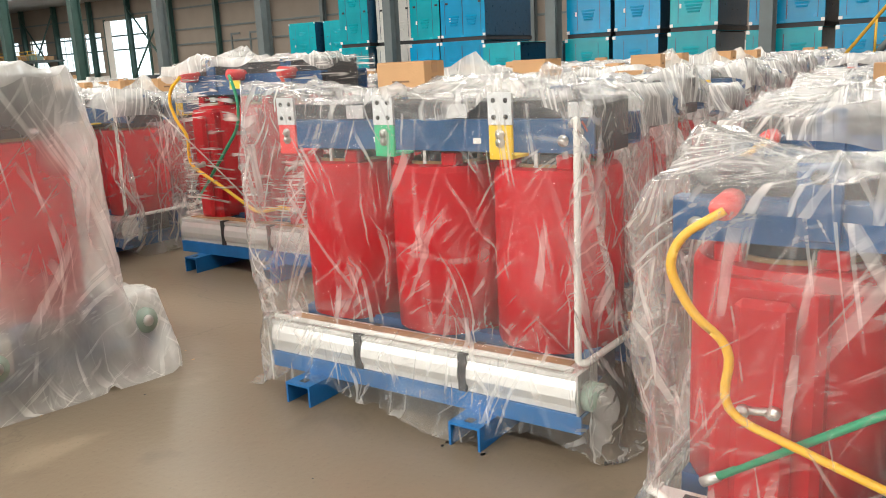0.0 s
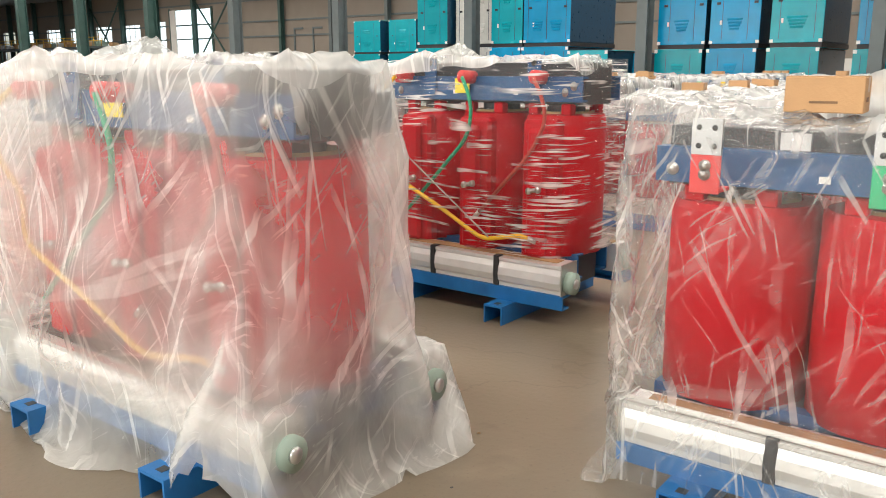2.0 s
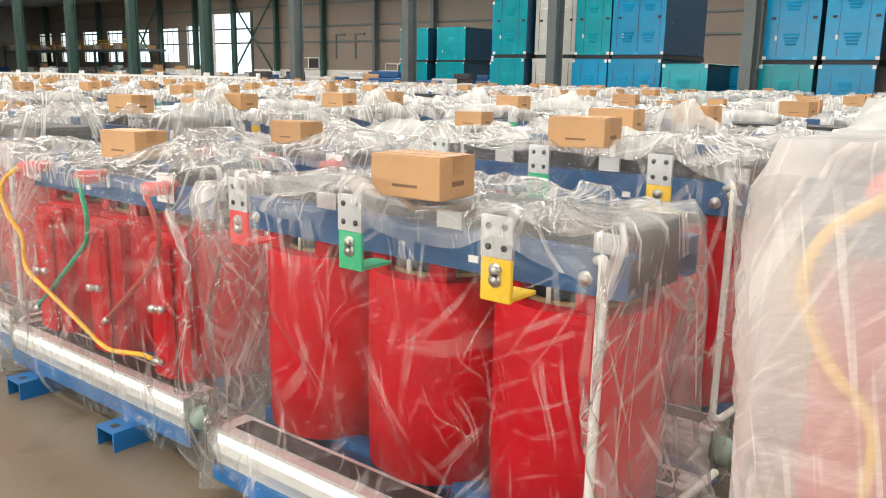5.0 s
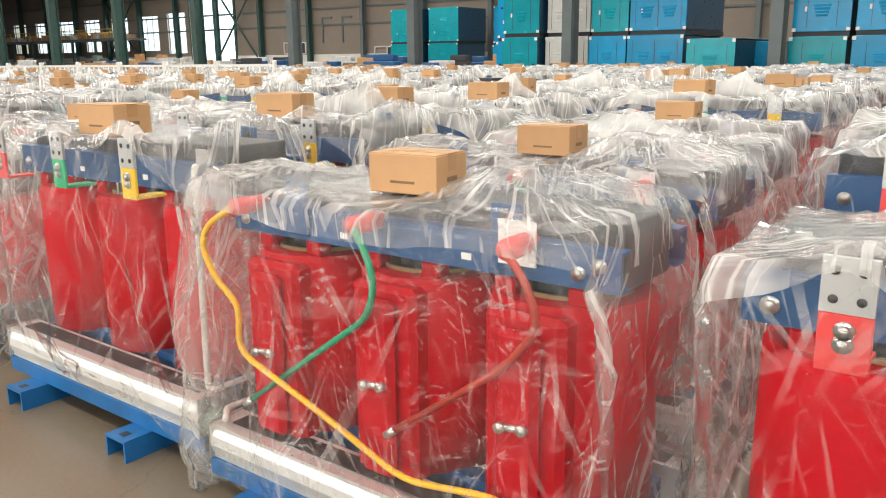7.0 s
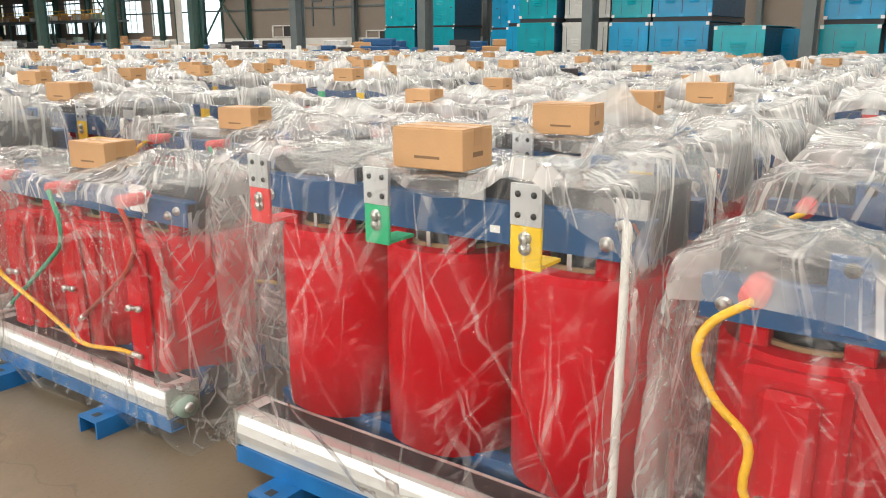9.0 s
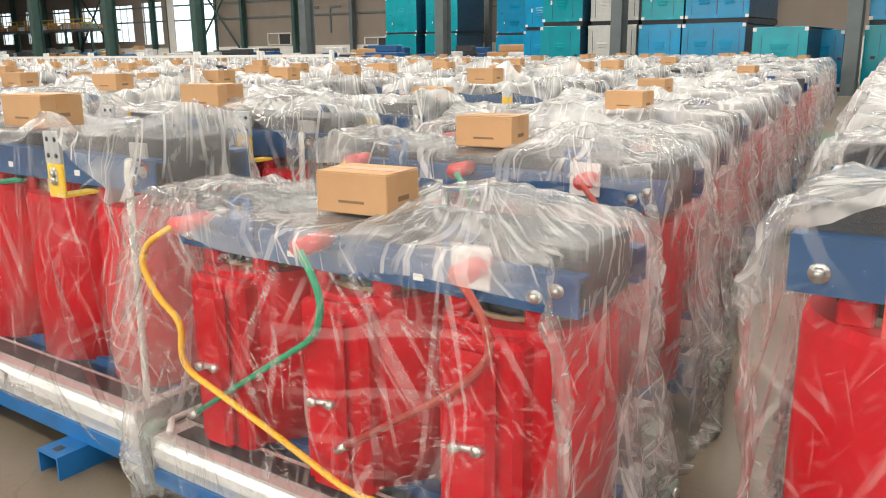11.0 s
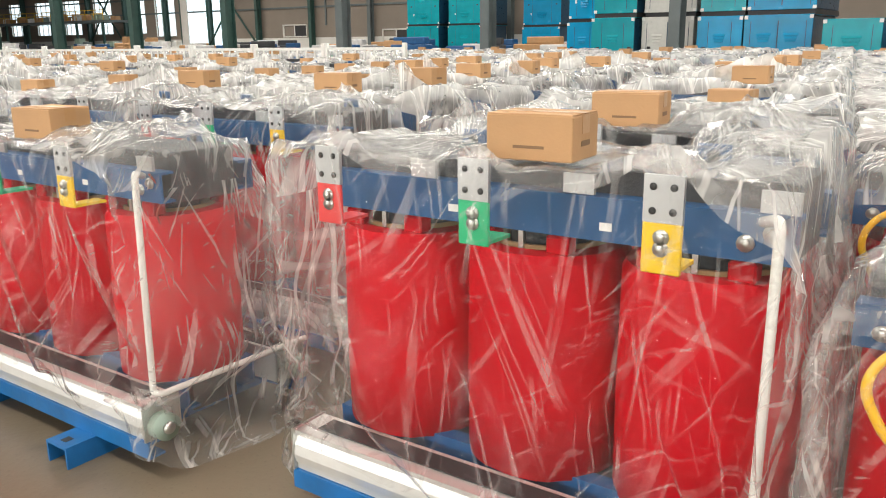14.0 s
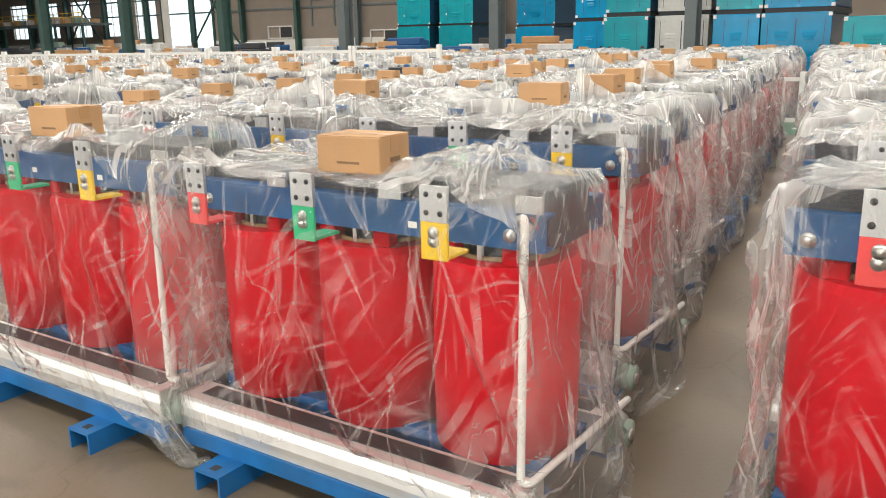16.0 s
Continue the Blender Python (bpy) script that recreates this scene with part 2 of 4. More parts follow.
CANWHITE = material("white_canopy", (0.65, 0.65, 0.62), 0.3, vary=0.06)
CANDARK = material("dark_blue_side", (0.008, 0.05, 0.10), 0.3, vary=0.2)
BLACKBASE = material("black_skid", (0.015, 0.016, 0.02), 0.5)
RAILWHITE = material("white_rail", (0.80, 0.80, 0.77), 0.4, vary=0.04)
YRAIL = material("yellow_steel", (0.60, 0.36, 0.03), 0.45)
SHEETWHITE = material("wrapped_white_goods", (0.62, 0.62, 0.62), 0.5, vary=0.15, scale=3, rand=0.2)
ROOFMAT = material("roof_sheet", (0.45, 0.45, 0.44), 0.6)


# ---- mesh helpers ----
def add_box(bm, x0, x1, y0, y1, z0, z1, bevel=0.0):
    r = bmesh.ops.create_cube(bm, size=1.0)
    bmesh.ops.transform(bm, matrix=Matrix.LocRotScale(((x0 + x1) / 2, (y0 + y1) / 2, (z0 + z1) / 2), None, (x1 - x0, y1 - y0, z1 - z0)), verts=r["verts"])
    if bevel:
        edges = list({e for v in r["verts"] for e in v.link_edges})
        bmesh.ops.bevel(bm, geom=edges, offset=bevel, segments=1, affect="EDGES", clamp_overlap=True)
    return bm


def box(*a, bevel=0.0):
    return add_box(bmesh.new(), *a, bevel=bevel)


def add_tube(bm, points, r, n=8, closed_ends=True):
    pts = [Vector(p) for p in points]
    rings, a = [], None
    for i, p in enumerate(pts):
        d = (pts[min(i + 1, len(pts) - 1)] - pts[max(i - 1, 0)]).normalized()
        if a is None:
            a = d.cross(Vector((0, 0, 1)) if abs(d.z) < 0.9 else Vector((1, 0, 0)))
        a = (a - d * a.dot(d)).normalized()
        b = d.cross(a)
        rings.append([bm.verts.new(p + r * (math.cos(t) * a + math.sin(t) * b)) for t in (2 * math.pi * k / n for k in range(n))])
    for q, s in zip(rings, rings[1:]):
        for k in range(n):
            bm.faces.new((q[k], q[(k + 1) % n], s[(k + 1) % n], s[k]))
    if closed_ends:
        bm.faces.new(rings[0][::-1])
        bm.faces.new(rings[-1])
    for f in bm.faces:
        f.smooth = True
    return bm


def tube(points, r, n=8):
    return add_tube(bmesh.new(), points, r, n)


def lathe(profile, n=32, cx=0.0, cy=0.0):
    """Turn a profile of (radius, height) round an upright axis."""
    bm = bmesh.new()
    rings = [[bm.verts.new((cx + r * math.cos(t), cy + r * math.sin(t), z)) for t in (2 * math.pi * k / n for k in range(n))] for r, z in profile]
    for q, s in zip(rings, rings[1:]):
        for k in range(n):
            f = bm.faces.new((q[k], q[(k + 1) % n], s[(k + 1) % n], s[k]))
            f.smooth = abs(q[0].co.z - s[0].co.z) > 0.1
    return bm


def extrude_x(profile, x0, x1):
    """A closed (y, z) profile drawn out along x."""
    bm = bmesh.new()
    a = [bm.verts.new((x0, y, z)) for y, z in profile]
    b = [bm.verts.new((x1, y, z)) for y, z in profile]
    n = len(a)
    for k in range(n):
        bm.faces.new((a[k], a[(k + 1) % n], b[(k + 1) % n], b[k]))
    bm.faces.new(a[::-1])
    bm.faces.new(b)
    bmesh.ops.recalc_face_normals(bm, faces=bm.faces)
    return bm


def bend(points, r=0.04, n=4):
    """Round the corners of a path."""
    pts = [Vector(p) for p in points]
    out = [pts[0]]
    for a, b, c in zip(pts, pts[1:], pts[2:]):
        u, w = (a - b), (c - b)
        q = min(r, u.length / 2, w.length / 2)
        p0, p1 = b + u.normalized() * q, b + w.normalized() * q
        for k in range(n + 1):
            t = k / n
            out.append((1 - t) ** 2 * p0 + 2 * t * (1 - t) * b + t * t * p1)
    out.append(pts[-1])
    return out


def mesh_of(name, bm, mat):
    me = bpy.data.meshes.new(name)
    bm.to_mesh(me)
    bm.free()
    me.materials.append(mat)
    return me


def part(name, bm, mat, parent, label=""):
    ob = new(name, mesh_of(name, bm, mat) if isinstance(bm, bmesh.types.BMesh) else bm)
    ob.parent = parent
    return tagged(ob, label)


def thing(name, label, category, group="", kind="", m=None):
    ob = new(name)
    ob.empty_display_size = 0.1
    if m:
        ob.matrix_world = m
    return tagged(ob, label, category, group, kind)


def solid(name, bm, mat, label, category, group="", kind="", m=None):
    ob = new(name, mesh_of(name, bm, mat))
    if m:
        ob.matrix_world = m
    return tagged(ob, label, category, group, kind)


# ---- the hall ----
X0, X1, Y0, Y1 = HALL
solid("floor", box(X0 - 1, X1 + 1, Y0 - 1, Y1 + 1, -0.2, 0.0), FLOOR, "dusty grey-brown concrete factory floor with stains", "floor", kind="structure")
bm = bmesh.new()
edges = [Y0 - 1]
for y in SKYLIGHTS:
    edges += [y - 0.8, y + 0.8]
edges.append(Y1 + 1)
for a, b in zip(edges[::2], edges[1::2]):
    add_box(bm, X0 - 1, X1 + 1, a, b, ROOF, ROOF + 0.2)
solid("ceiling", bm, ROOFMAT, "grey sheet roof with long roof lights", "ceiling", kind="structure")
solid("wall_east", box(X1, X1 + 0.3, Y0, Y1, 0, ROOF), WALL, "brown-grey factory side wall", "wall", kind="structure")
bm = bmesh.new()
add_box(bm, X0, X1, Y0 - 0.3, Y0, 0, 2.8)
add_box(bm, X0, X1, Y0 - 0.3, Y0, 6.4, ROOF)
for k in range(20):
    add_box(bm, X0 + 8 * k, X0 + 8 * k + 1.0, Y0 - 0.3, Y0, 2.8, 6.4)
solid("wall_south", bm, WALL, "factory wall with a band of windows", "wall", kind="structure")


# far wall: door, two windows and a row of windows to the west, two vents, white plinth
def wall_with_holes(name, x0, x1, y, z0, z1, holes, thick, mat, label):
    xs = sorted({x0, x1, *(h[0] for h in holes), *(h[1] for h in holes)})
    bm = bmesh.new()
    for a, b in zip(xs, xs[1:]):
        cuts = sorted((h[2], h[3]) for h in holes if h[0] <= a and b <= h[1])
        low = z0
        for c, d in cuts:
            if c > low:
                add_box(bm, a, b, y, y + thick, low, c)
            low = d
        if low < z1:
            add_box(bm, a, b, y, y + thick, low, z1)
    return solid(name, bm, mat, label, "wall", kind="structure")


DOOR = (-93.3, -85.0, 0.0, 8.9)
WINDOWS = [(-98.4, -94.6, 2.6, 7.6)] + [(-104.3 - 7.0 * k, -100.4 - 7.0 * k, 3.0, 7.4) for k in range(6)]
wall_with_holes("wall_north", X0, X1, Y1, 2.2, ROOF, [DOOR[:2] + (2.2, 8.9)] + [(a, b, max(c, 2.2), d) for a, b, c, d in WINDOWS], 0.3, WALL, "brown-grey sheet-clad far wall of the factory")
wall_with_holes("wall_plinth", X0, X1, Y1 - 0.05, 0.0, 2.2, [DOOR[:2] + (0.0, 2.2)], 0.35, WALLWHITE, "white-painted plinth of the far wall")
solid("wall_west", box(X0 - 0.3, X0, Y0, Y1, 0, ROOF), WALL, "factory end wall", "wall", kind="structure")
GLOW = bpy.data.materials.new("daylight_outside")
GLOW.use_nodes = True
g = GLOW.node_tree.nodes["Principled BSDF"]
g.inputs["Base Color"].default_value = (0.6, 0.75, 0.8, 1)
g.inputs["Emission Color"].default_value = (0.82, 0.95, 1.0, 1)
g.inputs["Emission Strength"].default_value = 1.3
solid("backdrop", box(X0, X1, Y1 + 5, Y1 + 5.1, -1, 16), GLOW, "bright overcast daylight outside the openings", "backdrop", kind="structure")
for i, (a, b, c, d) in enumerate(WINDOWS):
    w = thing("window_%d" % (i + 1), "bright steel-framed factory window", "window", "far windows", "structure")
    bm = bmesh.new()
    for x in np.linspace(a, b, 4):
        add_box(bm, x - 0.03, x + 0.03, Y1 - 0.02, Y1 + 0.1, c, d)
    for z in np.linspace(c, d, 4):
        add_box(bm, a, b, Y1, Y1 + 0.08, z - 0.03, z + 0.03)
    part("window_frame", bm, PVC, w)
dr = thing("door_1", "wide open factory doorway with bright daylight", "door", kind="structure")
part("door_frame", box(DOOR[1], DOOR[1] + 0.35, Y1 - 0.12, Y1, 0, 9.1), COLGREEN, dr)
part("door_frame", box(DOOR[0] - 0.35, DOOR[0], Y1 - 0.12, Y1, 0, 9.1), COLGREEN, dr)
part("door_leaf", box(DOOR[0], DOOR[0] + 1.2, Y1 - 0.2, Y1 - 0.1, 0, 8.9), WALLWHITE, dr, "white sliding door leaf pushed aside")
bm = bmesh.new()
for z in (5.2, 6.9, 9.3):
    add_box(bm, X0, X1, Y1 - 0.14, Y1 - 0.003, z, z + 0.18)
tagged(solid("trim", bm, COLGREY, "grey sheeting rails along the far wall", "wall rail", kind="structure"))
for x in (-70.2, -67.2):
    n = thing("wall_niche", "shallow blind recess frame in the far wall", "wall recess", "wall recesses")
    bm = box(x, x + 0.18, Y1 - 0.12, Y1 - 0.003, 3.4, 6.1)
    add_box(bm, x + 0.18, x + 1.5, Y1 - 0.12, Y1 - 0.003, 5.9, 6.1)
    part("recess_edge", bm, COLGREY, n)
for x, z in ((-76.4, 2.25), (-62.6, 1.6)):
    v = thing("wall_vent", "white-framed wall fan opening near the floor", "vent", "wall vents")
    bm = bmesh.new()
    for a, b, c, d in ((0, 3.6, 0, 0.12), (0, 3.6, 1.2, 1.32), (0, 0.12, 0, 1.32), (1.7, 1.82, 0, 1.32), (3.48, 3.6, 0, 1.32)):
        add_box(bm, x + a, x + b, Y1 - 0.16, Y1 - (0.003 if z > 2.2 else 0.053), z + c, z + d)
    part("frame", bm, WALLWHITE, v)
    part("grille", box(x + 1.82, x + 3.48, Y1 - 0.1, Y1 - (0.003 if z > 2.2 else 0.053), z + 0.12, z + 1.2), DARK, v)


# I-section columns on an 8 m grid, with braces
def column(x, y, mat, w=0.42, d=0.62):
    c = thing("steel_column", "dark painted steel I-section hall column", "column", "hall columns", m=pose(x, y, 0))
    t = 0.03
    bm = box(-w / 2, w / 2, -d / 2, -d / 2 + t, 0, ROOF)
    add_box(bm, -w / 2, w / 2, d / 2 - t, d / 2, 0, ROOF)
    add_box(bm, -0.012, 0.012, -d / 2 + t, d / 2 - t, 0, ROOF)
    part("shaft", bm, mat, c)
    part("base_plate", box(-w / 2 - 0.1, w / 2 + 0.1, -d / 2 - 0.1, d / 2 + 0.1, 0.0, 0.03), mat, c)


for k in range(-11, 3):
    column(-20.55 + 8 * k, 31.0, COLGREEN if k < -2 else COLGREY)
for k in range(-15, 4):
    column(-23.75 + 8 * k, 65.5, COLGREEN if k < -5 else COLGREY, 0.4, 0.6)
for xa, xb in ((-111.75, -103.75), (-87.75, -79.75)):
    for a, b in ((xa, xb), (xb, xa)):
        solid("wall_brace", tube([(a, 65.2, 1.5), (b, 65.2, 10.5)], 0.11), COLGREEN, "dark steel cross brace between wall columns", "brace", "wall braces")

# storage platform with yellow rails under the west windows
pf = thing("storage_platform", "steel storage platform with yellow railing and goods", "platform")
part("deck", box(-141.5, -101.5, 61, 64.8, 4.35, 4.6), COLGREY, pf)
for k in range(8):
    part("post", box(-141.4 + 5.6 * k, -141.15 + 5.6 * k, 61, 61.25, 0, 4.35), COLGREEN, pf)
for z in (5.3, 5.75):
    part("rail", tube([(-141.5, 60.95, z), (-101.5, 60.95, z)], 0.05), YRAIL, pf, "yellow rail")
for k in range(22):
    part("baluster", tube([(-141.5 + 1.9 * k, 60.95, 4.6), (-141.5 + 1.9 * k, 60.95, 5.75)], 0.05, 6), YRAIL, pf, "yellow baluster")
rng = random.Random(5)
for k in range(46):
    x, s = -141 + 0.85 * k, rng.uniform(0.5, 1.1)
    b = box(-s / 2, s / 2, -0.5, 0.5, 0, s * rng.uniform(0.5, 1.1), bevel=0.03)
    solid("stored_box", b, rng.choice((CARD, SHEETWHITE, CARD, SHEETWHITE, MOTOR)), "boxed goods stored on the steel platform", "goods", "goods on the platform", m=pose(x, 62 + rng.uniform(0, 1.6), 4.6, 0, 0, rng.uniform(-20, 20)))
for k in range(24):
    x, h = -138 + 2.3 * k + rng.uniform(-0.5, 0.5), rng.uniform(1.4, 2.6)
    w = rng.uniform(0.6, 1.2)
    b = box(-w, w, -0.6, 0.6, 0, h * 0.7, bevel=0.05)
    add_box(b, -w * 0.6, w * 0.4, -0.4, 0.4, h * 0.7, h, bevel=0.05)
    solid("workshop_machine", b, rng.choice((MOTOR, CANWHITE, COLGREY, CARD, BLUE, SHEETWHITE)), "machine standing in the far workshop bay", "machine", "workshop machines", m=pose(x, 57 + rng.uniform(0, 4), 0))


# ---- stacked generator canopies ----
def canopy(x0, x1, y0, z0, h, mat, depth=4.2, style=0, top=False):
    w = x1 - x0
    c = thing("generator_canopy", "glossy blue-green sheet-steel generator canopy with louvred door", "generator canopy", "stacked canopies", m=pose(x0, y0, z0))
    part("skid", box(0.02, w - 0.02, 0.05, depth - 0.05, 0, 0.16), BLACKBASE, c, "black steel skid")
    # body darker than the front panel and roof, except on white canopies
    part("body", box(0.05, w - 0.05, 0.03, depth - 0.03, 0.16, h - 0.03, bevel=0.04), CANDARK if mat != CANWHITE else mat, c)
    part("front_panel", box(0.0, w, 0.0, 0.03, 0.16, h - 0.02, bevel=0.012), mat, c)
    part("roof", box(0, w, 0, depth, h - 0.03, h, bevel=0.012), mat, c)
    for x in (0.0, w - 0.12):
        part("corner_cap", box(x, x + 0.12, -0.015, 0.0, h - 0.14, h - 0.02), PAPER, c, "white corner protector")
        part("corner_cap", box(x, x + 0.12, -0.015, 0.0, 0.17, 0.28), PAPER, c, "white corner protector")
    if style == 1:
        cols = ((0.5, 1),)
    elif style == 2:
        cols = ((0.3, 0.8), (0.7, 0.8))
    else:
        cols = ((0.5, 1.3),)
    for fx, ws in cols:
        hw = w * 0.15 * ws
        for zone in ((0.22, 4), (0.62, 3)):
            for k in range(zone[1]):
                z = h * zone[0] + 0.11 * k
                s = hw * (0.65 + 0.12 * k)
                lv = extrude_x([(-0.035, z), (0.0, z + 0.07), (0.0, z - 0.004)], w * fx - s, w * fx + s)
                part("louvre", lv, mat, c)
        part("door_seam", box(w * fx - hw * 1.7, w * fx - hw * 1.7 + 0.02, -0.006, 0.0, 0.3, h - 0.2), CANDARK, c)
        part("door_seam", box(w * fx + hw * 1.7, w * fx + hw * 1.7 + 0.02, -0.006, 0.0, 0.3, h - 0.2), CANDARK, c)
    for fx in (0.12, 0.86):
        part("handle", box(w * fx, w * fx + 0.14, -0.03, 0.0, h * 0.52, h * 0.52 + 0.09, bevel=0.01), BLACKBASE, c, "black recessed handle")
    part("label", box(w * 0.2, w * 0.2 + 0.07, -0.006, 0.0, h * 0.28, h * 0.28 + 0.16), PAPER, c)
    return c


SLANT = 0.092        # the rows run askew to the hall
for x0, x1, y, lo, up, st, h in (
        (-21.5, -19.75, 31.5, TEAL, TEAL, 1, 2.44), (-19.6, -17.6, 32.0, CANWHITE, CANWHITE, 2, 2.44),
        (-17.35, -15.75, 31.5, AZURE, TEAL, 1, 2.4), (-15.7, -13.45, 31.5, AZURE, AZURE, 2, 2.4), (-24.4, -22.9, 36.0, AZURE, AZURE, 1, 2.4),
        (-13.05, -11.3, 30.6, TEAL, None, 0, 2.2), (-11.6, -10.4, 33.0, AZURE, None, 1, 2.1),
        (-9.7, -7.85, 31.5, TEAL, AZURE, 1, 2.2), (-7.7, -5.9, 31.5, AZURE, AZURE, 1, 2.2), (-5.55, -3.8, 31.5, TEAL, TEAL, 0, 2.2),
        (-2.75, -0.3, 31.5, TEAL, AZURE, 2, 2.1), (0.1, 2.4, 31.5, AZURE, AZURE, 2, 2.1),
        (-48.6, -45.3, 58.2, TEAL, TEAL, 1, 2.9), (-44.6, -41.4, 58.6, TEAL, TEAL, 1, 2.9), (-36.3, -33.2, 56.0, AZURE, AZURE, 1, 2.6)):
    x0, x1 = x0 - SLANT * (y - 3), x1 - SLANT * (y - 3)
    canopy(x0, x1, y, 0.0, h, lo, style=st)
    if up:
        canopy(x0 + 0.06, x1 + 0.05, y + 0.05, h, 2.95, up, style=st)


# ---- transformers ----
PHASES = ((-0.51, PINK), (0.0, GREEN), (0.51, YELLOW))
CY = 0.43          # middle of the coils, behind the plane of the bars
COIL_R = 0.25


def coil_mesh(hv):
    prof = [(0.155, 0.335), (COIL_R - 0.02, 0.318), (COIL_R, 0.325), (COIL_R + 0.003, 0.6), (COIL_R, 0.995), (COIL_R - 0.012, 1.02), (0.185, 1.025), (0.18, 1.0)]
    bm = lathe(prof, 36)
    for v in bm.verts:
        a = math.atan2(v.co.y, v.co.x)
        v.co.z += 0.018 * noise.noise((3 * math.cos(a), 3 * math.sin(a), 7.0)) if v.co.z < 0.33 else 0
    if hv:
        add_box(bm, -0.13, 0.13, -COIL_R - 0.035, -COIL_R + 0.06, 0.30, 1.0, bevel=0.02)
        add_box(bm, -0.07, 0.07, -COIL_R - 0.075, -COIL_R - 0.03, 0.32, 0.96, bevel=0.02)
    return mesh_of("coil", bm, RED if hv else RED_WRAP)


def bar_mesh(mat):
    bm = box(-0.047, 0.047, -0.006, 0.006, 1.085, 1.205, bevel=0.003)
    add_box(bm, -0.035, 0.035, 0.006, 0.13, 1.085, 1.095)
    return mesh_of("painted_bar", bm, mat)


def plate_mesh(w=0.047, z0=1.205, z1=1.315):
    bm = box(-w, w, -0.006, 0.006, z0, z1)
    return mesh_of("terminal_plate", bm, SILVER)


def disc(r, y, x=0.0, z=0.0, n=10, depth=0.004):
    bm = bmesh.new()
    return add_tube(bm, [(x, y, z), (x, y - depth, z)], r, n)


def channel(x0, x1, y0, y1, z0, z1, open_up=False, t=0.01):
    """Folded channel, open at the side y1."""
    bm = box(x0, x1, y0, y0 + t, z0, z1)
    add_box(bm, x0, x1, y0 + t, y1, z1 - t, z1)
    add_box(bm, x0, x1, y0 + t, y1, z0, z0 + t)
    return bm


HV_CABLES = {
    "yellow": [(-0.59, 0.06, 1.205), (-0.68, 0.03, 1.14), (-0.705, 0.02, 1.06), (-0.65, 0.03, 0.93), (-0.56, 0.05, 0.85), (-0.585, 0.05, 0.665), (-0.17, 0.05, 0.52), (0.16, 0.05, 0.39), (0.44, 0.06, 0.435), (0.49, 0.08, 0.42)],
    "green": [(-0.03, 0.07, 1.20), (0.02, 0.06, 1.14), (0.055, 0.06, 1.05), (0.03, 0.07, 0.95), (-0.03, 0.09, 0.88), (-0.19, 0.10, 0.76), (-0.60, 0.11, 0.44)],
    "red-brown": [(0.51, 0.07, 1.20), (0.58, 0.06, 1.12), (0.61, 0.07, 1.0), (0.48, 0.10, 0.84), (0.08, 0.11, 0.52)]}
MESH = {}


def shared(key, make):
    if key not in MESH:
        MESH[key] = make()
    return MESH[key]


def bolt(x, y, z, r=0.013):
    bm = disc(r, y, x, z, 6, 0.014)
    return add_tube(bm, [(x, y + 0.001, z), (x, y - 0.004, z)], r * 1.6, 10)


def base_parts(t, level, split):
    for y0, y1 in ((0.04, 0.11), (0.87, 0.80)):
        part("base_beam", channel(-0.78, 0.78, y0, y1, 0.095, 0.165), BLUE_BASE, t, "blue steel base beam")
    for x in (-0.5, 0.36):
        bm = box(x - 0.07, x + 0.07, -0.09, 0.97, 0.085, 0.095)
        add_box(bm, x - 0.07, x - 0.06, -0.09, 0.97, 0.0, 0.085)
        add_box(bm, x + 0.06, x + 0.07, -0.09, 0.97, 0.0, 0.085)
        f = part("foot", bm, BLUE_BASE, t, "blue channel foot")
        if level == 0:
            part("foot_hole", box(x - 0.018, x + 0.018, -0.06, -0.024, 0.0945, 0.0965), DARK, f)
    for s, y in ((1, 0.0), (-1, 0.91)):
        q = lambda v: y + s * v
        prof = [(q(0.05), 0.167), (q(0.05), 0.19), (q(0.042), 0.195), (q(0.035), 0.225), (q(0.04), 0.262), (q(0.052), 0.292), (q(0.046), 0.298), (q(0.046), 0.312), (q(0.19), 0.318), (q(0.20), 0.167)]
        pieces = ((-0.77, -0.275), (-0.235, 0.255), (0.295, 0.76)) if split else ((-0.77, 0.76),)
        for a, b in pieces:
            part("fan_duct", extrude_x(prof, a, b), ALU, t, "bright aluminium cooling fan duct")
        if split:
            for x in (-0.255, 0.275):
                part("duct_bracket", box(x - 0.018, x + 0.018, min(q(0.04), q(0.2)), max(q(0.04), q(0.2)), 0.167, 0.32), DARK, t)
        for x in (-0.775, 0.765) if level == 0 else ():
            part("duct_end", box(x, x + 0.008, min(q(0.034), q(0.2)), max(q(0.034), q(0.2)), 0.166, 0.322), STEEL, t)
        if level == 0:
            part("duct_grille", box(-0.7, 0.7, min(q(0.09), q(0.17)), max(q(0.09), q(0.17)), 0.3165, 0.3205), DARK if not split else TAN, t)
            mot = add_tube(bmesh.new(), [(0.774, q(0.10), 0.225), (0.83, q(0.10), 0.225)], 0.055, 16)
            mot = part("fan_motor", mot, MOTOR, t, "grey-green fan motor")
            part("motor_hub", add_tube(bmesh.new(), [(0.83, q(0.10), 0.225), (0.84, q(0.10), 0.225)], 0.025, 12), STEEL, mot)


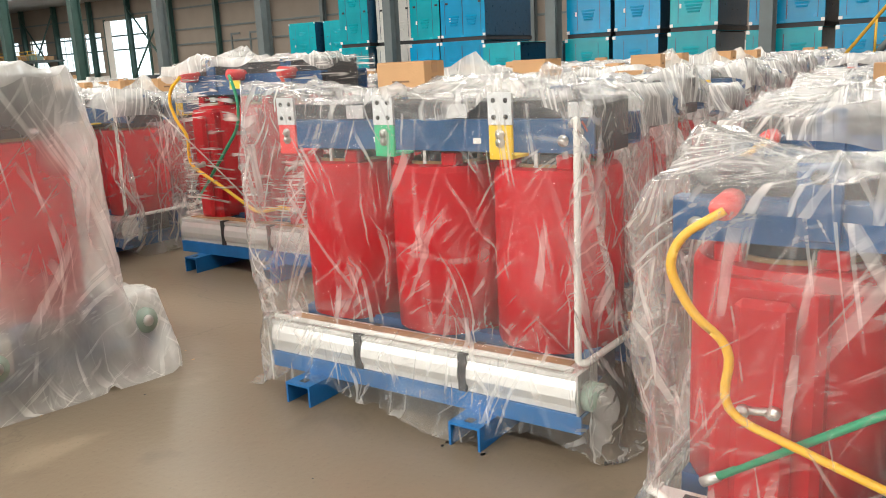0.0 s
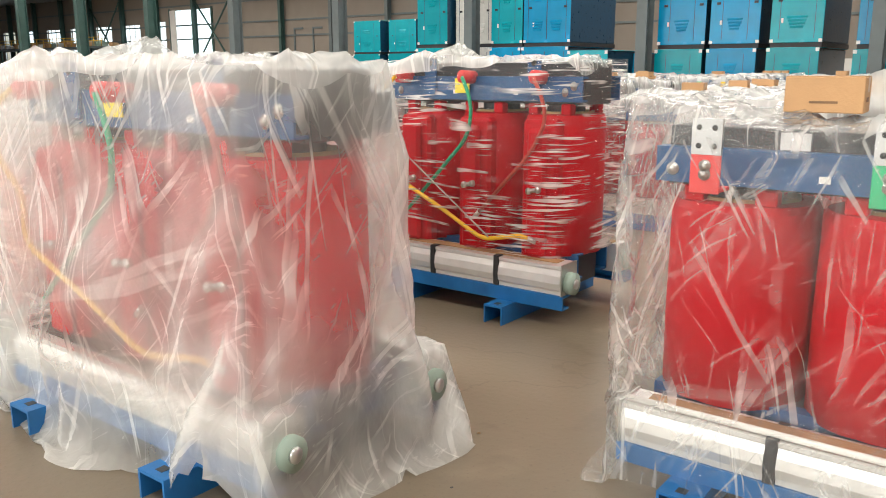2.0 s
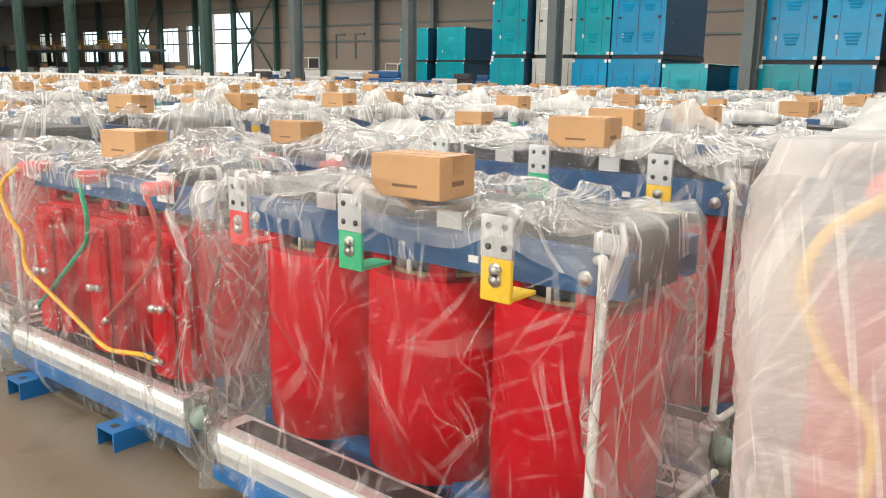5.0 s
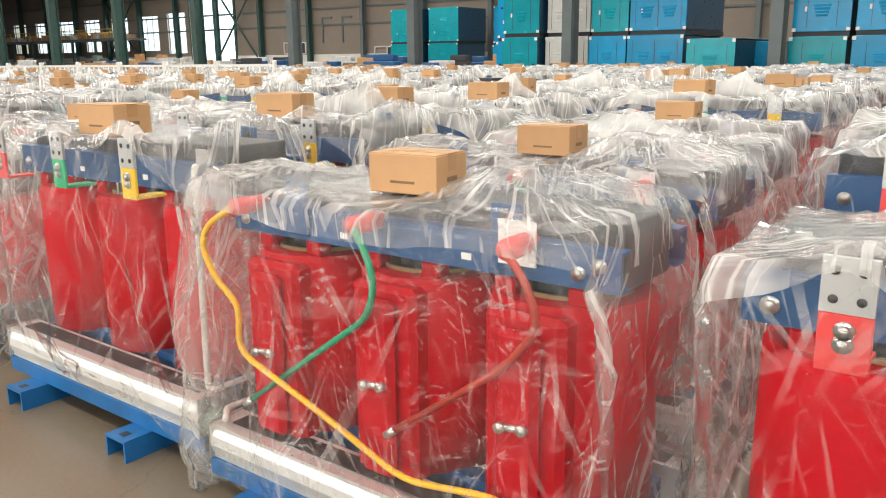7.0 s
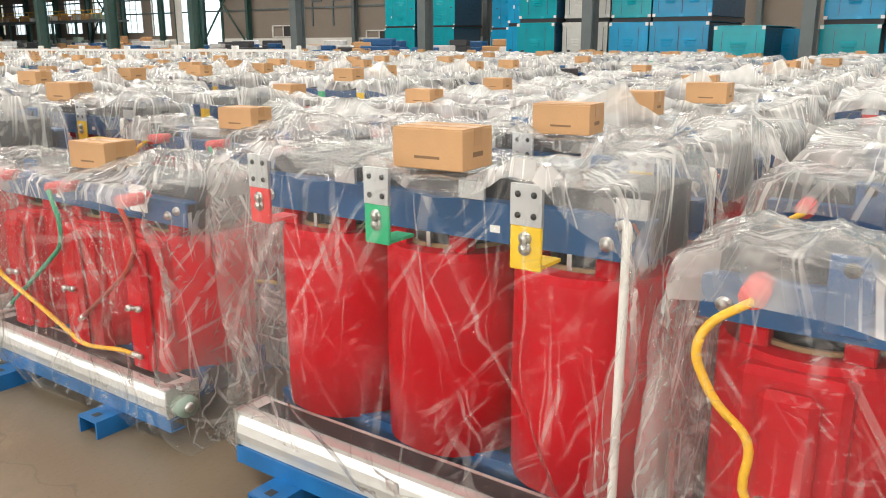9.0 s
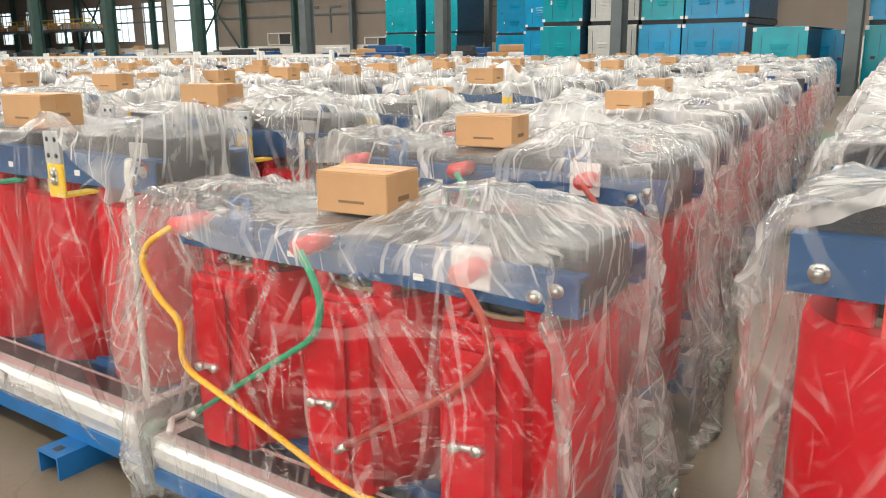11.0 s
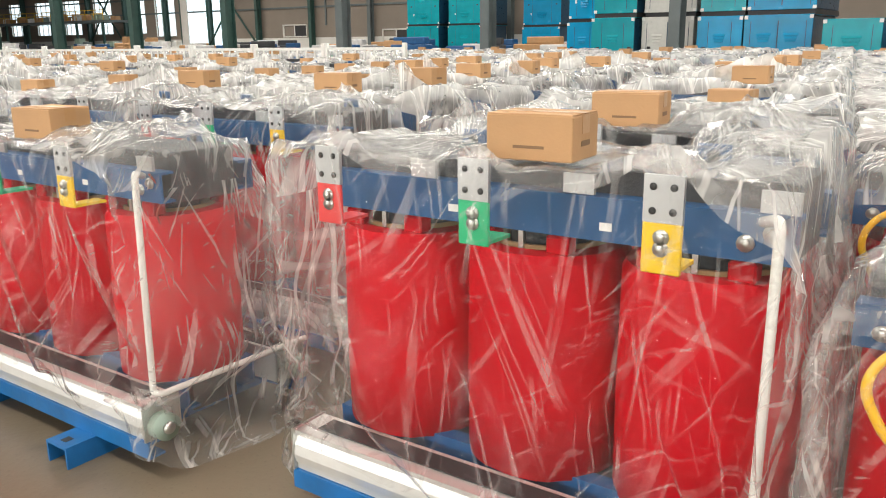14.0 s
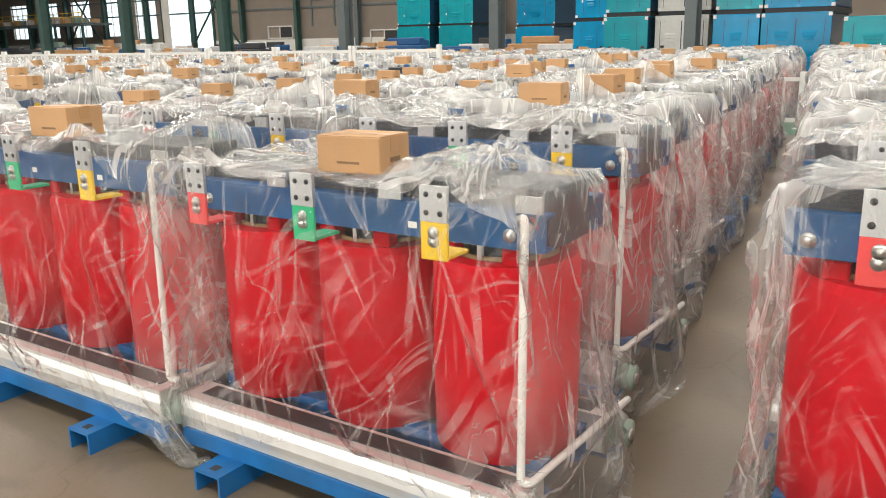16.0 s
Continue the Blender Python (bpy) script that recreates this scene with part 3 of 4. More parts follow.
def transformer(hv=False, level=0, split=False, tag="white"):
    """One dry transformer on its base; the plane of the low-voltage bars is y = 0."""
    lab = "red three-coil dry transformer with looped cables on a blue base" if hv else "red three-coil dry transformer with coloured busbar terminals"
    t = thing("dry_transformer", lab, "transformer", "rows of transformers")
    if level < 2:
        base_parts(t, level, split)
        part("lower_clamp", channel(-0.74, 0.74, CY - 0.17, CY - 0.11, 0.205, 0.335), BLUE, t)
        part("lower_clamp", channel(-0.74, 0.74, CY + 0.17, CY + 0.11, 0.205, 0.335), BLUE, t)
        part("lower_yoke", box(-0.70, 0.70, CY - 0.11, CY + 0.11, 0.17, 0.33), CORE, t)
    else:
        part("base_beam", box(-0.78, 0.78, 0.05, 0.85, 0.0, 0.165), BLUE_BASE, t)
        part("fan_duct", box(-0.77, 0.76, 0.04, 0.18, 0.167, 0.318), ALU, t)
    for x, _ in PHASES:
        c = part("coil", shared(("coil", hv), lambda: coil_mesh(hv)), None, t, "red cast-resin coil")
        c.location = (x, CY, 0)
        if level < 2:
            part("inner_winding", shared("inner", lambda: mesh_of("inner_winding", lathe([(0.178, 0.34), (0.178, 1.036), (0.166, 1.036), (0.16, 0.95)], 28), TAN)), None, c, "tan inner winding").location = (0, 0, 0)
        if level == 0:
            for sx in (-0.12, 0.12):
                for sy in (-1, 1):
                    part("spacer_block", shared("block", lambda: mesh_of("spacer_block", box(-0.035, 0.035, -0.03, 0.03, 1.02, 1.075, bevel=0.006), RED)), None, c, "red resin spacer block").location = (sx, 0.16 * sy, 0)
    zc = 1.085
    part("upper_yoke", box(-0.74, 0.74, CY - 0.15, CY + 0.15, 1.07, 1.272, bevel=0.004), CORE, t, "dark laminated core yoke")
    if level < 2:
        for x, _ in PHASES:
            part("core_limb", shared("limb", lambda: mesh_of("core_limb", lathe([(0.12, 0.33), (0.12, 1.07)], 16), CORE)), None, t).location = (x, CY, 0)
    for s in (-1, 1):
        cl = part("upper_clamp", channel(-0.76, 0.76, CY + s * 0.215, CY + s * 0.153, zc, zc + 0.12), BLUE, t, "blue steel core clamp")
        if level == 0:
            for x in (-0.70, 0.64, 0.70):
                part("clamp_bolt", bolt(x, CY - 0.215 if s < 0 else CY + 0.23, zc + 0.045 + 0.03 * (x > 0.65), 0.014), STEEL, cl)
            if s < 0:
                for x in (-0.23, 0.26, 0.62):
                    part("sticker", box(x, x + 0.035, CY - 0.2165, CY - 0.215, zc + 0.03, zc + 0.052), PAPER, cl, "small white sticker")
    eyes = ((-0.42, -1), (0.42, -1)) if hv else ((-0.42, 1), (0.42, 1))
    for x, s in eyes:
        yy = CY + s * 0.223
        bm = box(x - 0.05, x + 0.05, yy - 0.007, yy + 0.007, zc + 0.02, zc + 0.225, bevel=0.004)
        e = part("lifting_lug", bm, BLUE, t, "blue lifting lug")
        if level == 0:
            part("lug_hole", disc(0.02, yy - 0.0065, x, zc + 0.19, 12, 0.002), DARK, e)
    if not hv:
        for x, mat in PHASES:
            b = part("painted_bar", shared(("bar", mat.name), lambda: bar_mesh(mat)), None, t, mat.name.split("_")[0] + " painted busbar")
            b.location = (x, 0.0, 0)
            p = part("terminal_plate", shared("plate", plate_mesh), None, t, "tinned terminal plate with four holes")
            p.location = (x, 0.0, 0)
            if level == 0:
                for dx in (-0.024, 0.024):
                    for z in (1.232, 1.288):
                        part("bolt_hole", shared(("hole", dx, z), lambda: mesh_of("bolt_hole", disc(0.009, -0.0065, dx, z, 10, 0.0015), DARK)), None, p)
                for z in (1.145, 1.172):
                    part("bar_bolt", shared(("bb", z), lambda: mesh_of("bar_bolt", bolt(0, -0.006, z, 0.012), STEEL)), None, b)
            if level < 2:
                part("neutral_plate", shared("nplate", lambda: plate_mesh(0.045, 1.215, 1.268)), None, t).location = (x + 0.21, 0.19, 0)
                part("riser", shared("riser", lambda: mesh_of("riser", box(-0.008, 0.008, 0.25, 0.266, 1.0, 1.09), STEEL)), None, t).location = (x, 0, 0)
    else:
        for x in (-0.60, -0.05, 0.50):
            part("insulator_post", add_tube(bmesh.new(), [(x - 0.02, CY - 0.2, 1.20), (x, CY - 0.345, 1.205)], 0.033, 12), PINK, t, "red post insulator")
        if level == 0:
            for mat, nm in ((CABLE_Y, "yellow"), (CABLE_G, "green"), (CABLE_R, "red-brown")):
                pts = HV_CABLES[nm]
                cb = part("cable", tube(bend(pts, 0.08), 0.0115, 8), mat, t, nm + " insulated cable")
                a, b = Vector(pts[-1]), Vector(pts[-2])
                part("cable_lug", tube([a, a + (a - b).normalized() * 0.05], 0.015, 8), STEEL, cb)
            for x, _ in PHASES:
                yy = CY - COIL_R - 0.078
                part("tap_link", extrude_tap(x, yy), STEEL, t, "tap changing link")
            part("rating_tag", box(*((0.40, 0.52) if tag == "white" else (-0.2, -0.08)), CY - 0.235, CY - 0.23, *((1.13, 1.265) if tag == "white" else (1.12, 1.195))), PAPER if tag == "white" else TAG_Y, t, tag + " tag hung on the clamp")
    # white conduit
    if level < 2:
        if hv:
            pts = [(-0.8, 0.95, 0.33), (-0.80, 0.14, 0.33), (-0.74, 0.10, 0.345), (-0.70, 0.06, 0.345)]
            part("conduit", tube(bend(pts), 0.013), PVC, t, "white plastic conduit")
        else:
            pts = [(0.68, 0.20, 1.19), (0.735, 0.13, 1.215), (0.735, 0.115, 0.34), (0.76, 0.13, 0.335), (0.80, 0.86, 0.345)]
            part("conduit", tube(bend(pts, 0.03), 0.0135), PVC, t, "white plastic conduit")
            if split:
                part("conduit", tube([(-0.76, 0.07, 0.327), (0.735, 0.07, 0.327)], 0.012), PVC, t, "white plastic conduit")
            if level == 0:
                part("control_wire", tube(bend([(0.72, 0.2, 1.2), (0.75, 0.24, 1.12), (0.74, 0.2, 1.05), (0.70, 0.24, 1.0)], 0.04), 0.004, 5), CABLE_R, t, "thin control wire")
    return t


def extrude_tap(x, y):
    bm = tube([(x - 0.035, y, 0.655), (x + 0.035, y, 0.665)], 0.012, 8)
    for dx, dz in ((-0.035, -0.005), (0.035, 0.005)):
        add_tube(bm, [(x + dx, y + 0.005, 0.66 + dz), (x + dx, y - 0.018, 0.66 + dz)], 0.017, 10)
    return bm


# ---- film covers ----
def unit_shapes(hv):
    """What the film bridges: the base, the coils with what stands before them, and the top with its high points."""
    front = 0.0 if hv else -0.02
    boxes = [((-0.80, 0.0, -0.5), (0.80, 0.91, 0.335)), ((-0.77, 0.10, 0.2), (0.78, 0.72, 1.05)), ((-0.77, front, 1.0), (0.78, CY + 0.22, 1.276))]
    if hv:
        boxes += [((-0.73, front, 0.38), (0.62, 0.4, 1.1))]
        boxes += [((x - 0.06, CY - 0.25, 1.1), (x + 0.06, CY - 0.19, 1.315)) for x in (-0.42, 0.42)]
    else:
        boxes += [((x - 0.06, -0.03, 1.0), (x + 0.06, 0.05, 1.322)) for x, _ in PHASES]
        boxes += [((x - 0.06, CY + 0.19, 1.1), (x + 0.06, CY + 0.25, 1.315)) for x in (-0.42, 0.42)]
        boxes += [((0.715, 0.09, 0.3), (0.76, 0.16, 1.22))]
    return boxes


def refined(P):
    """Twice as many rows and columns, the columns closing into a ring."""
    m, n, _ = P.shape
    Q = np.empty((2 * m - 1, n, 3))
    Q[::2] = P
    Q[1::2] = (P[:-1] + P[1:]) / 2
    R = np.empty((2 * m - 1, 2 * n, 3))
    R[:, ::2] = Q
    R[:, 1::2] = (Q + np.roll(Q, -1, 1)) / 2
    return R


def settle(P, rest, steps, shapes, carton, rg, cling, gravity=0.0007, margin=0.006):
    """Let the film fall on the shapes: a net of threads as long as those of rest, solved thread by thread."""
    m, n, _ = P.shape
    old = P.copy()
    back = (-np.arange(n)) % n
    gust = rg.normal(0, 1, (max(2, m // 6 + 2), n // 6, 3))
    gust = np.kron(gust, np.ones((6, 6, 1)))[:m, :]
    gust = np.concatenate([gust, gust[:, :max(0, n - gust.shape[1])]], 1)[:, :n]
    span = lambda a, b: np.sqrt(((a - b) ** 2).sum(-1, keepdims=True))
    ru, rv = span(rest, np.roll(rest, -1, 1)), span(rest[:-1], rest[1:])
    rd = {sh: span(rest[:-1], np.roll(rest[1:], sh, 1)) for sh in (1, -1)}

    def pull(a, b, rest, stiff, slack_ok=False):
        d = b - a
        ln = np.sqrt((d * d).sum(-1, keepdims=True)) + 1e-9
        c = (ln - rest) / ln * (0.5 * stiff)
        if slack_ok:
            c = np.maximum(c, 0) + 0.12 * np.minimum(c, 0)
        a += c * d
        b -= c * d

    for step in range(steps):
        drag = 0.95 if step < steps * 0.7 else 0.85
        vel = np.clip((P - old) * drag, -0.02, 0.02)
        old = P.copy()
        P = P + vel
        P[..., 2] -= gravity
        if step < steps * 0.5:
            P += gust * 0.0006 * (1 - step / (steps * 0.5))
        if cling:
            du = np.roll(P, -1, 1) - np.roll(P, 1, 1)
            dv = np.empty_like(P)
            dv[1:-1] = P[2:] - P[:-2]
            dv[0], dv[-1] = P[1] - P[0], P[-1] - P[-2]
            nr = np.cross(du, dv)
            nr /= np.linalg.norm(nr, axis=-1, keepdims=True) + 1e-9
            out = P - np.array((0, CY, 0.7))
            nr *= np.sign((nr * out).sum(-1, keepdims=True))
            P -= nr * gravity * cling
        for _ in range(2):
            for s in (0, 1):
                ev, od = P[:, s::2], P[:, (s + 1) % 2::2]
                nb = od if s == 0 else np.roll(od, -1, 1)
                a, b = ev.copy(), nb.copy()
                pull(a, b, ru[:, s::2], 1.0)
                P[:, s::2] = a
                if s == 0:
                    P[:, 1::2] = b
                else:
                    P[:, 0::2] = np.roll(b, 1, 1)
            for s in (0, 1):
                k = (m - s) // 2
                a, b = P[s:s + 2 * k:2].copy(), P[s + 1:s + 1 + 2 * k:2].copy()
                k = min(len(a), len(b))
                a, b = a[:k], b[:k]
                pull(a, b, rv[s:s + 2 * k:2], 1.0)
                P[s:s + 2 * k:2], P[s + 1:s + 1 + 2 * k:2] = a, b
            for sh in (1, -1):
                for s in (0, 1):
                    k = (m - s) // 2
                    a, b = P[s:s + 2 * k:2].copy(), np.roll(P[s + 1:s + 1 + 2 * k:2], sh, 1)
                    pull(a, b, rd[sh][s:s + 2 * k:2], 0.35, True)
                    P[s:s + 2 * k:2], P[s + 1:s + 1 + 2 * k:2] = a, np.roll(b, -sh, 1)
            # the seam joins front and back
            P[0] = (P[0] + P[0][back]) / 2
        # film hardly stretches under its own weight: each row hangs from the one above
        for j in range(1, m):
            d = P[j] - P[j - 1]
            ln = np.sqrt((d * d).sum(-1, keepdims=True)) + 1e-9
            P[j] -= d * np.maximum(0, 1 - 1.01 * rv[j - 1] / ln)
        flat = P.reshape(-1, 3)
        was = flat.copy()
        for lo, hi in shapes:
            lo, hi = np.array(lo) - margin, np.array(hi) + margin
            i = np.nonzero(((flat > lo) & (flat < hi)).all(1))[0]
            if len(i):
                q = flat[i]
                gap = np.concatenate([q - lo, hi - q], 1)
                gap[:, 2] = 9
                gap[:, 5] *= 0.35
                ax = gap.argmin(1)
                r = np.arange(len(i))
                q[r, ax % 3] = np.where(ax < 3, lo[ax % 3], hi[ax % 3])
                flat[i] = q
        if carton:
            cx, cy, cz, _ = carton
            i = np.nonzero((abs(flat[:, 0] - cx) < 0.14) & (abs(flat[:, 1] - cy) < 0.11) & (flat[:, 2] > cz - 0.004) & (flat[:, 2] < cz + 0.4))[0]
            flat[i, 2] = cz - 0.004
        flat[:, 2] = np.maximum(flat[:, 2], 0.006)
        touched = np.abs(flat - was).max(1) > 1e-7
        P = flat.reshape(m, n, 3)
        o = old.reshape(-1, 3)
        o[touched] += (flat[touched] - o[touched]) * 0.93
    return P


def draped_film(seed, hv=False, hem=0.2, loose=0.10, carton=None, fine=True, cling=0.10, flare=0.0, crumple=1.0, slack=0.02, cell=0.07, steps=(110, 70)):
    """A film bag, wider than the unit, dropped over it: it sags between the high points and hangs in folds to its hem."""
    rg = np.random.default_rng(seed)
    hx, hy, top = 0.81 * (1 + loose) + slack, 0.46 * (1 + loose) + 0.02, 1.37
    n = 4 * int((hx + hy) / cell)
    s = np.arange(n) / n * 4 * (hx + hy)
    # ring round the unit, from the middle of one end
    ex = [0, hy, hy + 2 * hx, 3 * hy + 2 * hx, 3 * hy + 4 * hx, 4 * hy + 4 * hx]
    X = np.interp(s, ex, [-hx, -hx, hx, hx, -hx, -hx])
    Y = np.interp(s, ex, [0, -hy, -hy, hy, hy, 0])
    tops, downs = int(hy / cell), int((top - hem) / cell)
    rows = []
    for j in range(tops + downs + 1):
        f = min(1.0, j / tops)
        g = max(0, j - tops) / downs
        x = np.clip(X, -(hx - hy), hx - hy) + (X - np.clip(X, -(hx - hy), hx - hy)) * f
        y = Y * f
        ring = 1 + flare * g
        low = hem + 0.05 * np.sin(s * 1.9 + seed) + 0.03 * np.sin(s * 4.3 + 2 * seed) - min(0.14, hem * 0.6) * (abs(X) > hx * 0.96)
        rows.append(np.stack([x * ring, CY + 0.01 + y * ring, top + (low - top) * g], -1))
    rest = np.stack(rows)
    P = rest + rg.normal(0, 0.010, rest.shape)
    back = (-np.arange(n)) % n
    rest[0] = P[0] = (P[0] + P[0][back]) / 2
    shapes = unit_shapes(hv)
    P = settle(P, rest, steps[0], shapes, carton, rg, cling)
    if fine:
        P, rest = refined(P), refined(rest)
        P += rg.normal(0, 0.003, P.shape)
        P = settle(P, rest, steps[1], shapes, carton, rg, cling)
        cell /= 2
    # stiff crumples left standing on the top
    off = Vector(rg.uniform(0, 50, 3))
    for j in range(int(len(P) * 0.34)):
        for k in range(P.shape[1]):
            x, y, z = P[j, k]
            r = 1 - 2 * abs(noise.noise(Vector((x * 3.2, y * 3.2, 0)) + off))
            q = 1 - 2 * abs(noise.noise(Vector((x * 8, y * 8, 3)) + off))
            g = max(0, noise.noise(Vector((x * 1.9, y * 1.9, 9)) + off))
            w = min(1, max(0, (z - 1.2) / 0.07))
            if carton:
                w *= min(1, max(0, max(abs(x - carton[0]) - 0.13, abs(y - carton[1]) - 0.10) / 0.06))
            P[j, k, 2] += w * crumple * (max(0, r) ** 3 * 0.028 + g * (0.11 + 0.05 * q))
    return P, cell, (2 if fine else 1) * tops


def sheet_mesh(name, P, cell, mat, end_mat=None):
    m, n, _ = P.shape
    me = bpy.data.meshes.new(name)
    idx = np.arange(m * n).reshape(m, n)
    nxt = np.roll(idx, -1, 1)
    faces = np.stack([idx[:-1], nxt[:-1], nxt[1:], idx[1:]], -1).reshape(-1, 4)
    me.from_pydata(P.reshape(-1, 3).tolist(), [], faces.tolist())
    u = np.broadcast_to(np.arange(n), (m - 1, n)).reshape(-1)
    v = np.broadcast_to(np.arange(m - 1)[:, None], (m - 1, n)).reshape(-1)
    uv = np.stack([np.stack([u + a, v + b], -1) for a, b in ((0, 0), (1, 0), (1, 1), (0, 1))], 1) * cell
    me.uv_layers.new(name="UVMap").data.foreach_set("uv", uv.reshape(-1).astype(np.float32))
    me.materials.append(mat)
    if end_mat:
        # the slack of the bag is gathered at the two ends, several layers deep
        me.materials.append(end_mat)
        x = abs(P[:, :, 0]).mean(0)
        me.polygons.foreach_set("material_index", np.tile((x > 0.76).astype(np.int32), m - 1))
    me.shade_smooth()
    return me


def film_mesh(top_mat, side_mat, *a, **kw):
    """The bag as two sheets, joined at the rim."""
    P, cell, rim = draped_film(*a, **kw)
    return sheet_mesh("top_sheet", P[:rim + 1], cell, top_mat), sheet_mesh("side_sheet", P[rim:], cell, side_mat, FILM_SIDE if side_mat is not FILM_MILKY else None)


LVC, HVC = (0.08, 0.22, 1.300, 4), (0.0, 0.34, 1.292, 6)
NEAR_LV = [film_mesh(FILM_SHEET, FILM, 11 + k, hem=0.30, loose=0.06 + 0.03 * k, carton=LVC) for k in range(2)]
NEAR_HV = [film_mesh(FILM_SHEET, FILM_CRINKLE, 31 + k, hv=True, hem=0.24, loose=0.08 + 0.03 * k, carton=HVC) for k in range(2)]
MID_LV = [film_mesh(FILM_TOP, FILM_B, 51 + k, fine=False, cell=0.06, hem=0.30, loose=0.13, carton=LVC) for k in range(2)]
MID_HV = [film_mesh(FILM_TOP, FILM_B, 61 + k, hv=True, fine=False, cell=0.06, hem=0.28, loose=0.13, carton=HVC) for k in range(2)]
COVER_A = film_mesh(FILM_SHEET, FILM_B, 81, hv=True, hem=0.12, loose=0.13, flare=0.14)
COVER_B = film_mesh(FILM_SHEET, FILM_B, 71, hem=0.15, loose=0.08, flare=0.05, slack=0.02)
COVER_G = film_mesh(FILM_SHEET, FILM, 75, hem=0.24, loose=0.09, flare=0.08, carton=LVC)
COVER_C = film_mesh(FILM_MILKY_TOP, FILM_MILKY, 72, hv=True, hem=0.14, loose=0.03, flare=0.15, crumple=1.5, slack=0.0)


def cover(me, m, label="wrinkled clear polythene cover draped over a transformer"):
    ob = thing("plastic_cover", label, "plastic cover", "film covers on transformers", m=m)
    for q in me:
        part(q.name.split(".")[0], q, None, ob)
    return ob


def carton_parts():
    w, d, h = 0.25, 0.18, 0.12
    c = thing("cardboard_carton", "brown taped cardboard carton lying on a film-covered transformer", "carton", "cartons on transformers")
    part("body", box(-w / 2, w / 2, -d / 2, d / 2, 0, h, bevel=0.003), CARD, c)
    for s in (-1, 1):
        part("flap", box(-w / 2 + 0.002, w / 2 - 0.002, 0.002 if s > 0 else -d / 2 + 0.002, d / 2 - 0.002 if s > 0 else -0.002, h, h + 0.003), CARD, c)
    part("tape", box(-w / 2 - 0.001, w / 2 + 0.001, -0.025, 0.025, h + 0.003, h + 0.004), CARD_TAPE, c, "shiny brown tape")
    part("tape", box(w / 2, w / 2 + 0.001, -0.025, 0.025, h - 0.05, h), CARD_TAPE, c, "shiny brown tape")
    part("printed_line", box(-0.045, 0.045, -d / 2 - 0.001, -d / 2, 0.032, 0.040), INK, c, "illegible dark print")
    part("printed_symbol", box(w / 2, w / 2 + 0.001, -0.03, 0.03, 0.037, 0.052), INK, c, "dark handling symbols")
    return c


MASTER = {}
COUNT = {"n": 0}


def place_unit(x, y, kind, level, turn=0.0, covered=True, me=None, scale=1.0, split=False, tag="white", film=None, label="", carton=None, lift=0.0):
    key = (kind, level, split, tag)
    m = pose(x, y, 0, 0, 0, turn)
    if key not in MASTER:
        MASTER[key] = transformer(kind == "HV", level, split, tag)
        MASTER[key].matrix_world = m
        t = MASTER[key]
    else:
        t = copy_thing(MASTER[key], m)
    sc = scale if isinstance(scale, tuple) else (scale, scale, scale * (0.92 if kind == "HV" else 1.0))
    t.scale = sc
    if covered:
        if me is None:
            pool = (NEAR_HV if kind == "HV" else NEAR_LV) if level == 0 else (MID_HV if kind == "HV" else MID_LV)
            me = pool[COUNT["n"] % len(pool)]
        COUNT["n"] += 1
        c = cover(me, m, label or "wrinkled clear polythene cover draped over a transformer")
        c.scale = sc
    if carton:
        dx, dy, dz, rz = carton
        cm = pose(x + dx * sc[0], y + dy * sc[1], dz * sc[2], 0, 0, rz)
        if "carton" not in MASTER:
            MASTER["carton"] = carton_parts()
            MASTER["carton"].matrix_world = cm
        else:
            copy_thing(MASTER["carton"], cm)
    return t


# front row along the aisle
place_unit(2.46, 3.02, "HV", 0, tag="yellow", me=COVER_A, scale=(1, 1, 0.885))
place_unit(0.43, 3.69, "LV", 0, split=True, me=COVER_B, carton=(-0.32, 0.62, 1.315, 5))
place_unit(-1.94, 2.72, "HV", 0, me=COVER_C, scale=(1.09, 1.05, 1.15), tag="yellow", label="thick milky creased polythene cover hiding a large transformer")
place_unit(-3.95, 2.84, "LV", 0, scale=(1, 1, 0.945), carton=LVC, me=COVER_G)
place_unit(-5.80, 2.93, "HV", 0, carton=HVC)
place_unit(-7.486, 2.99, "LV", 0, carton=LVC, me=NEAR_LV[1])
place_unit(-9.475, 3.0, "HV", 0, carton=HVC, scale=(1, 1, 0.857))
place_unit(-11.13, 3.02, "LV", 0, carton=LVC)
place_unit(-13.28, 2.85, "LV", 0, carton=LVC, scale=(1, 1, 0.96))
place_unit(-14.88, 2.80, "LV", 0, carton=LVC)

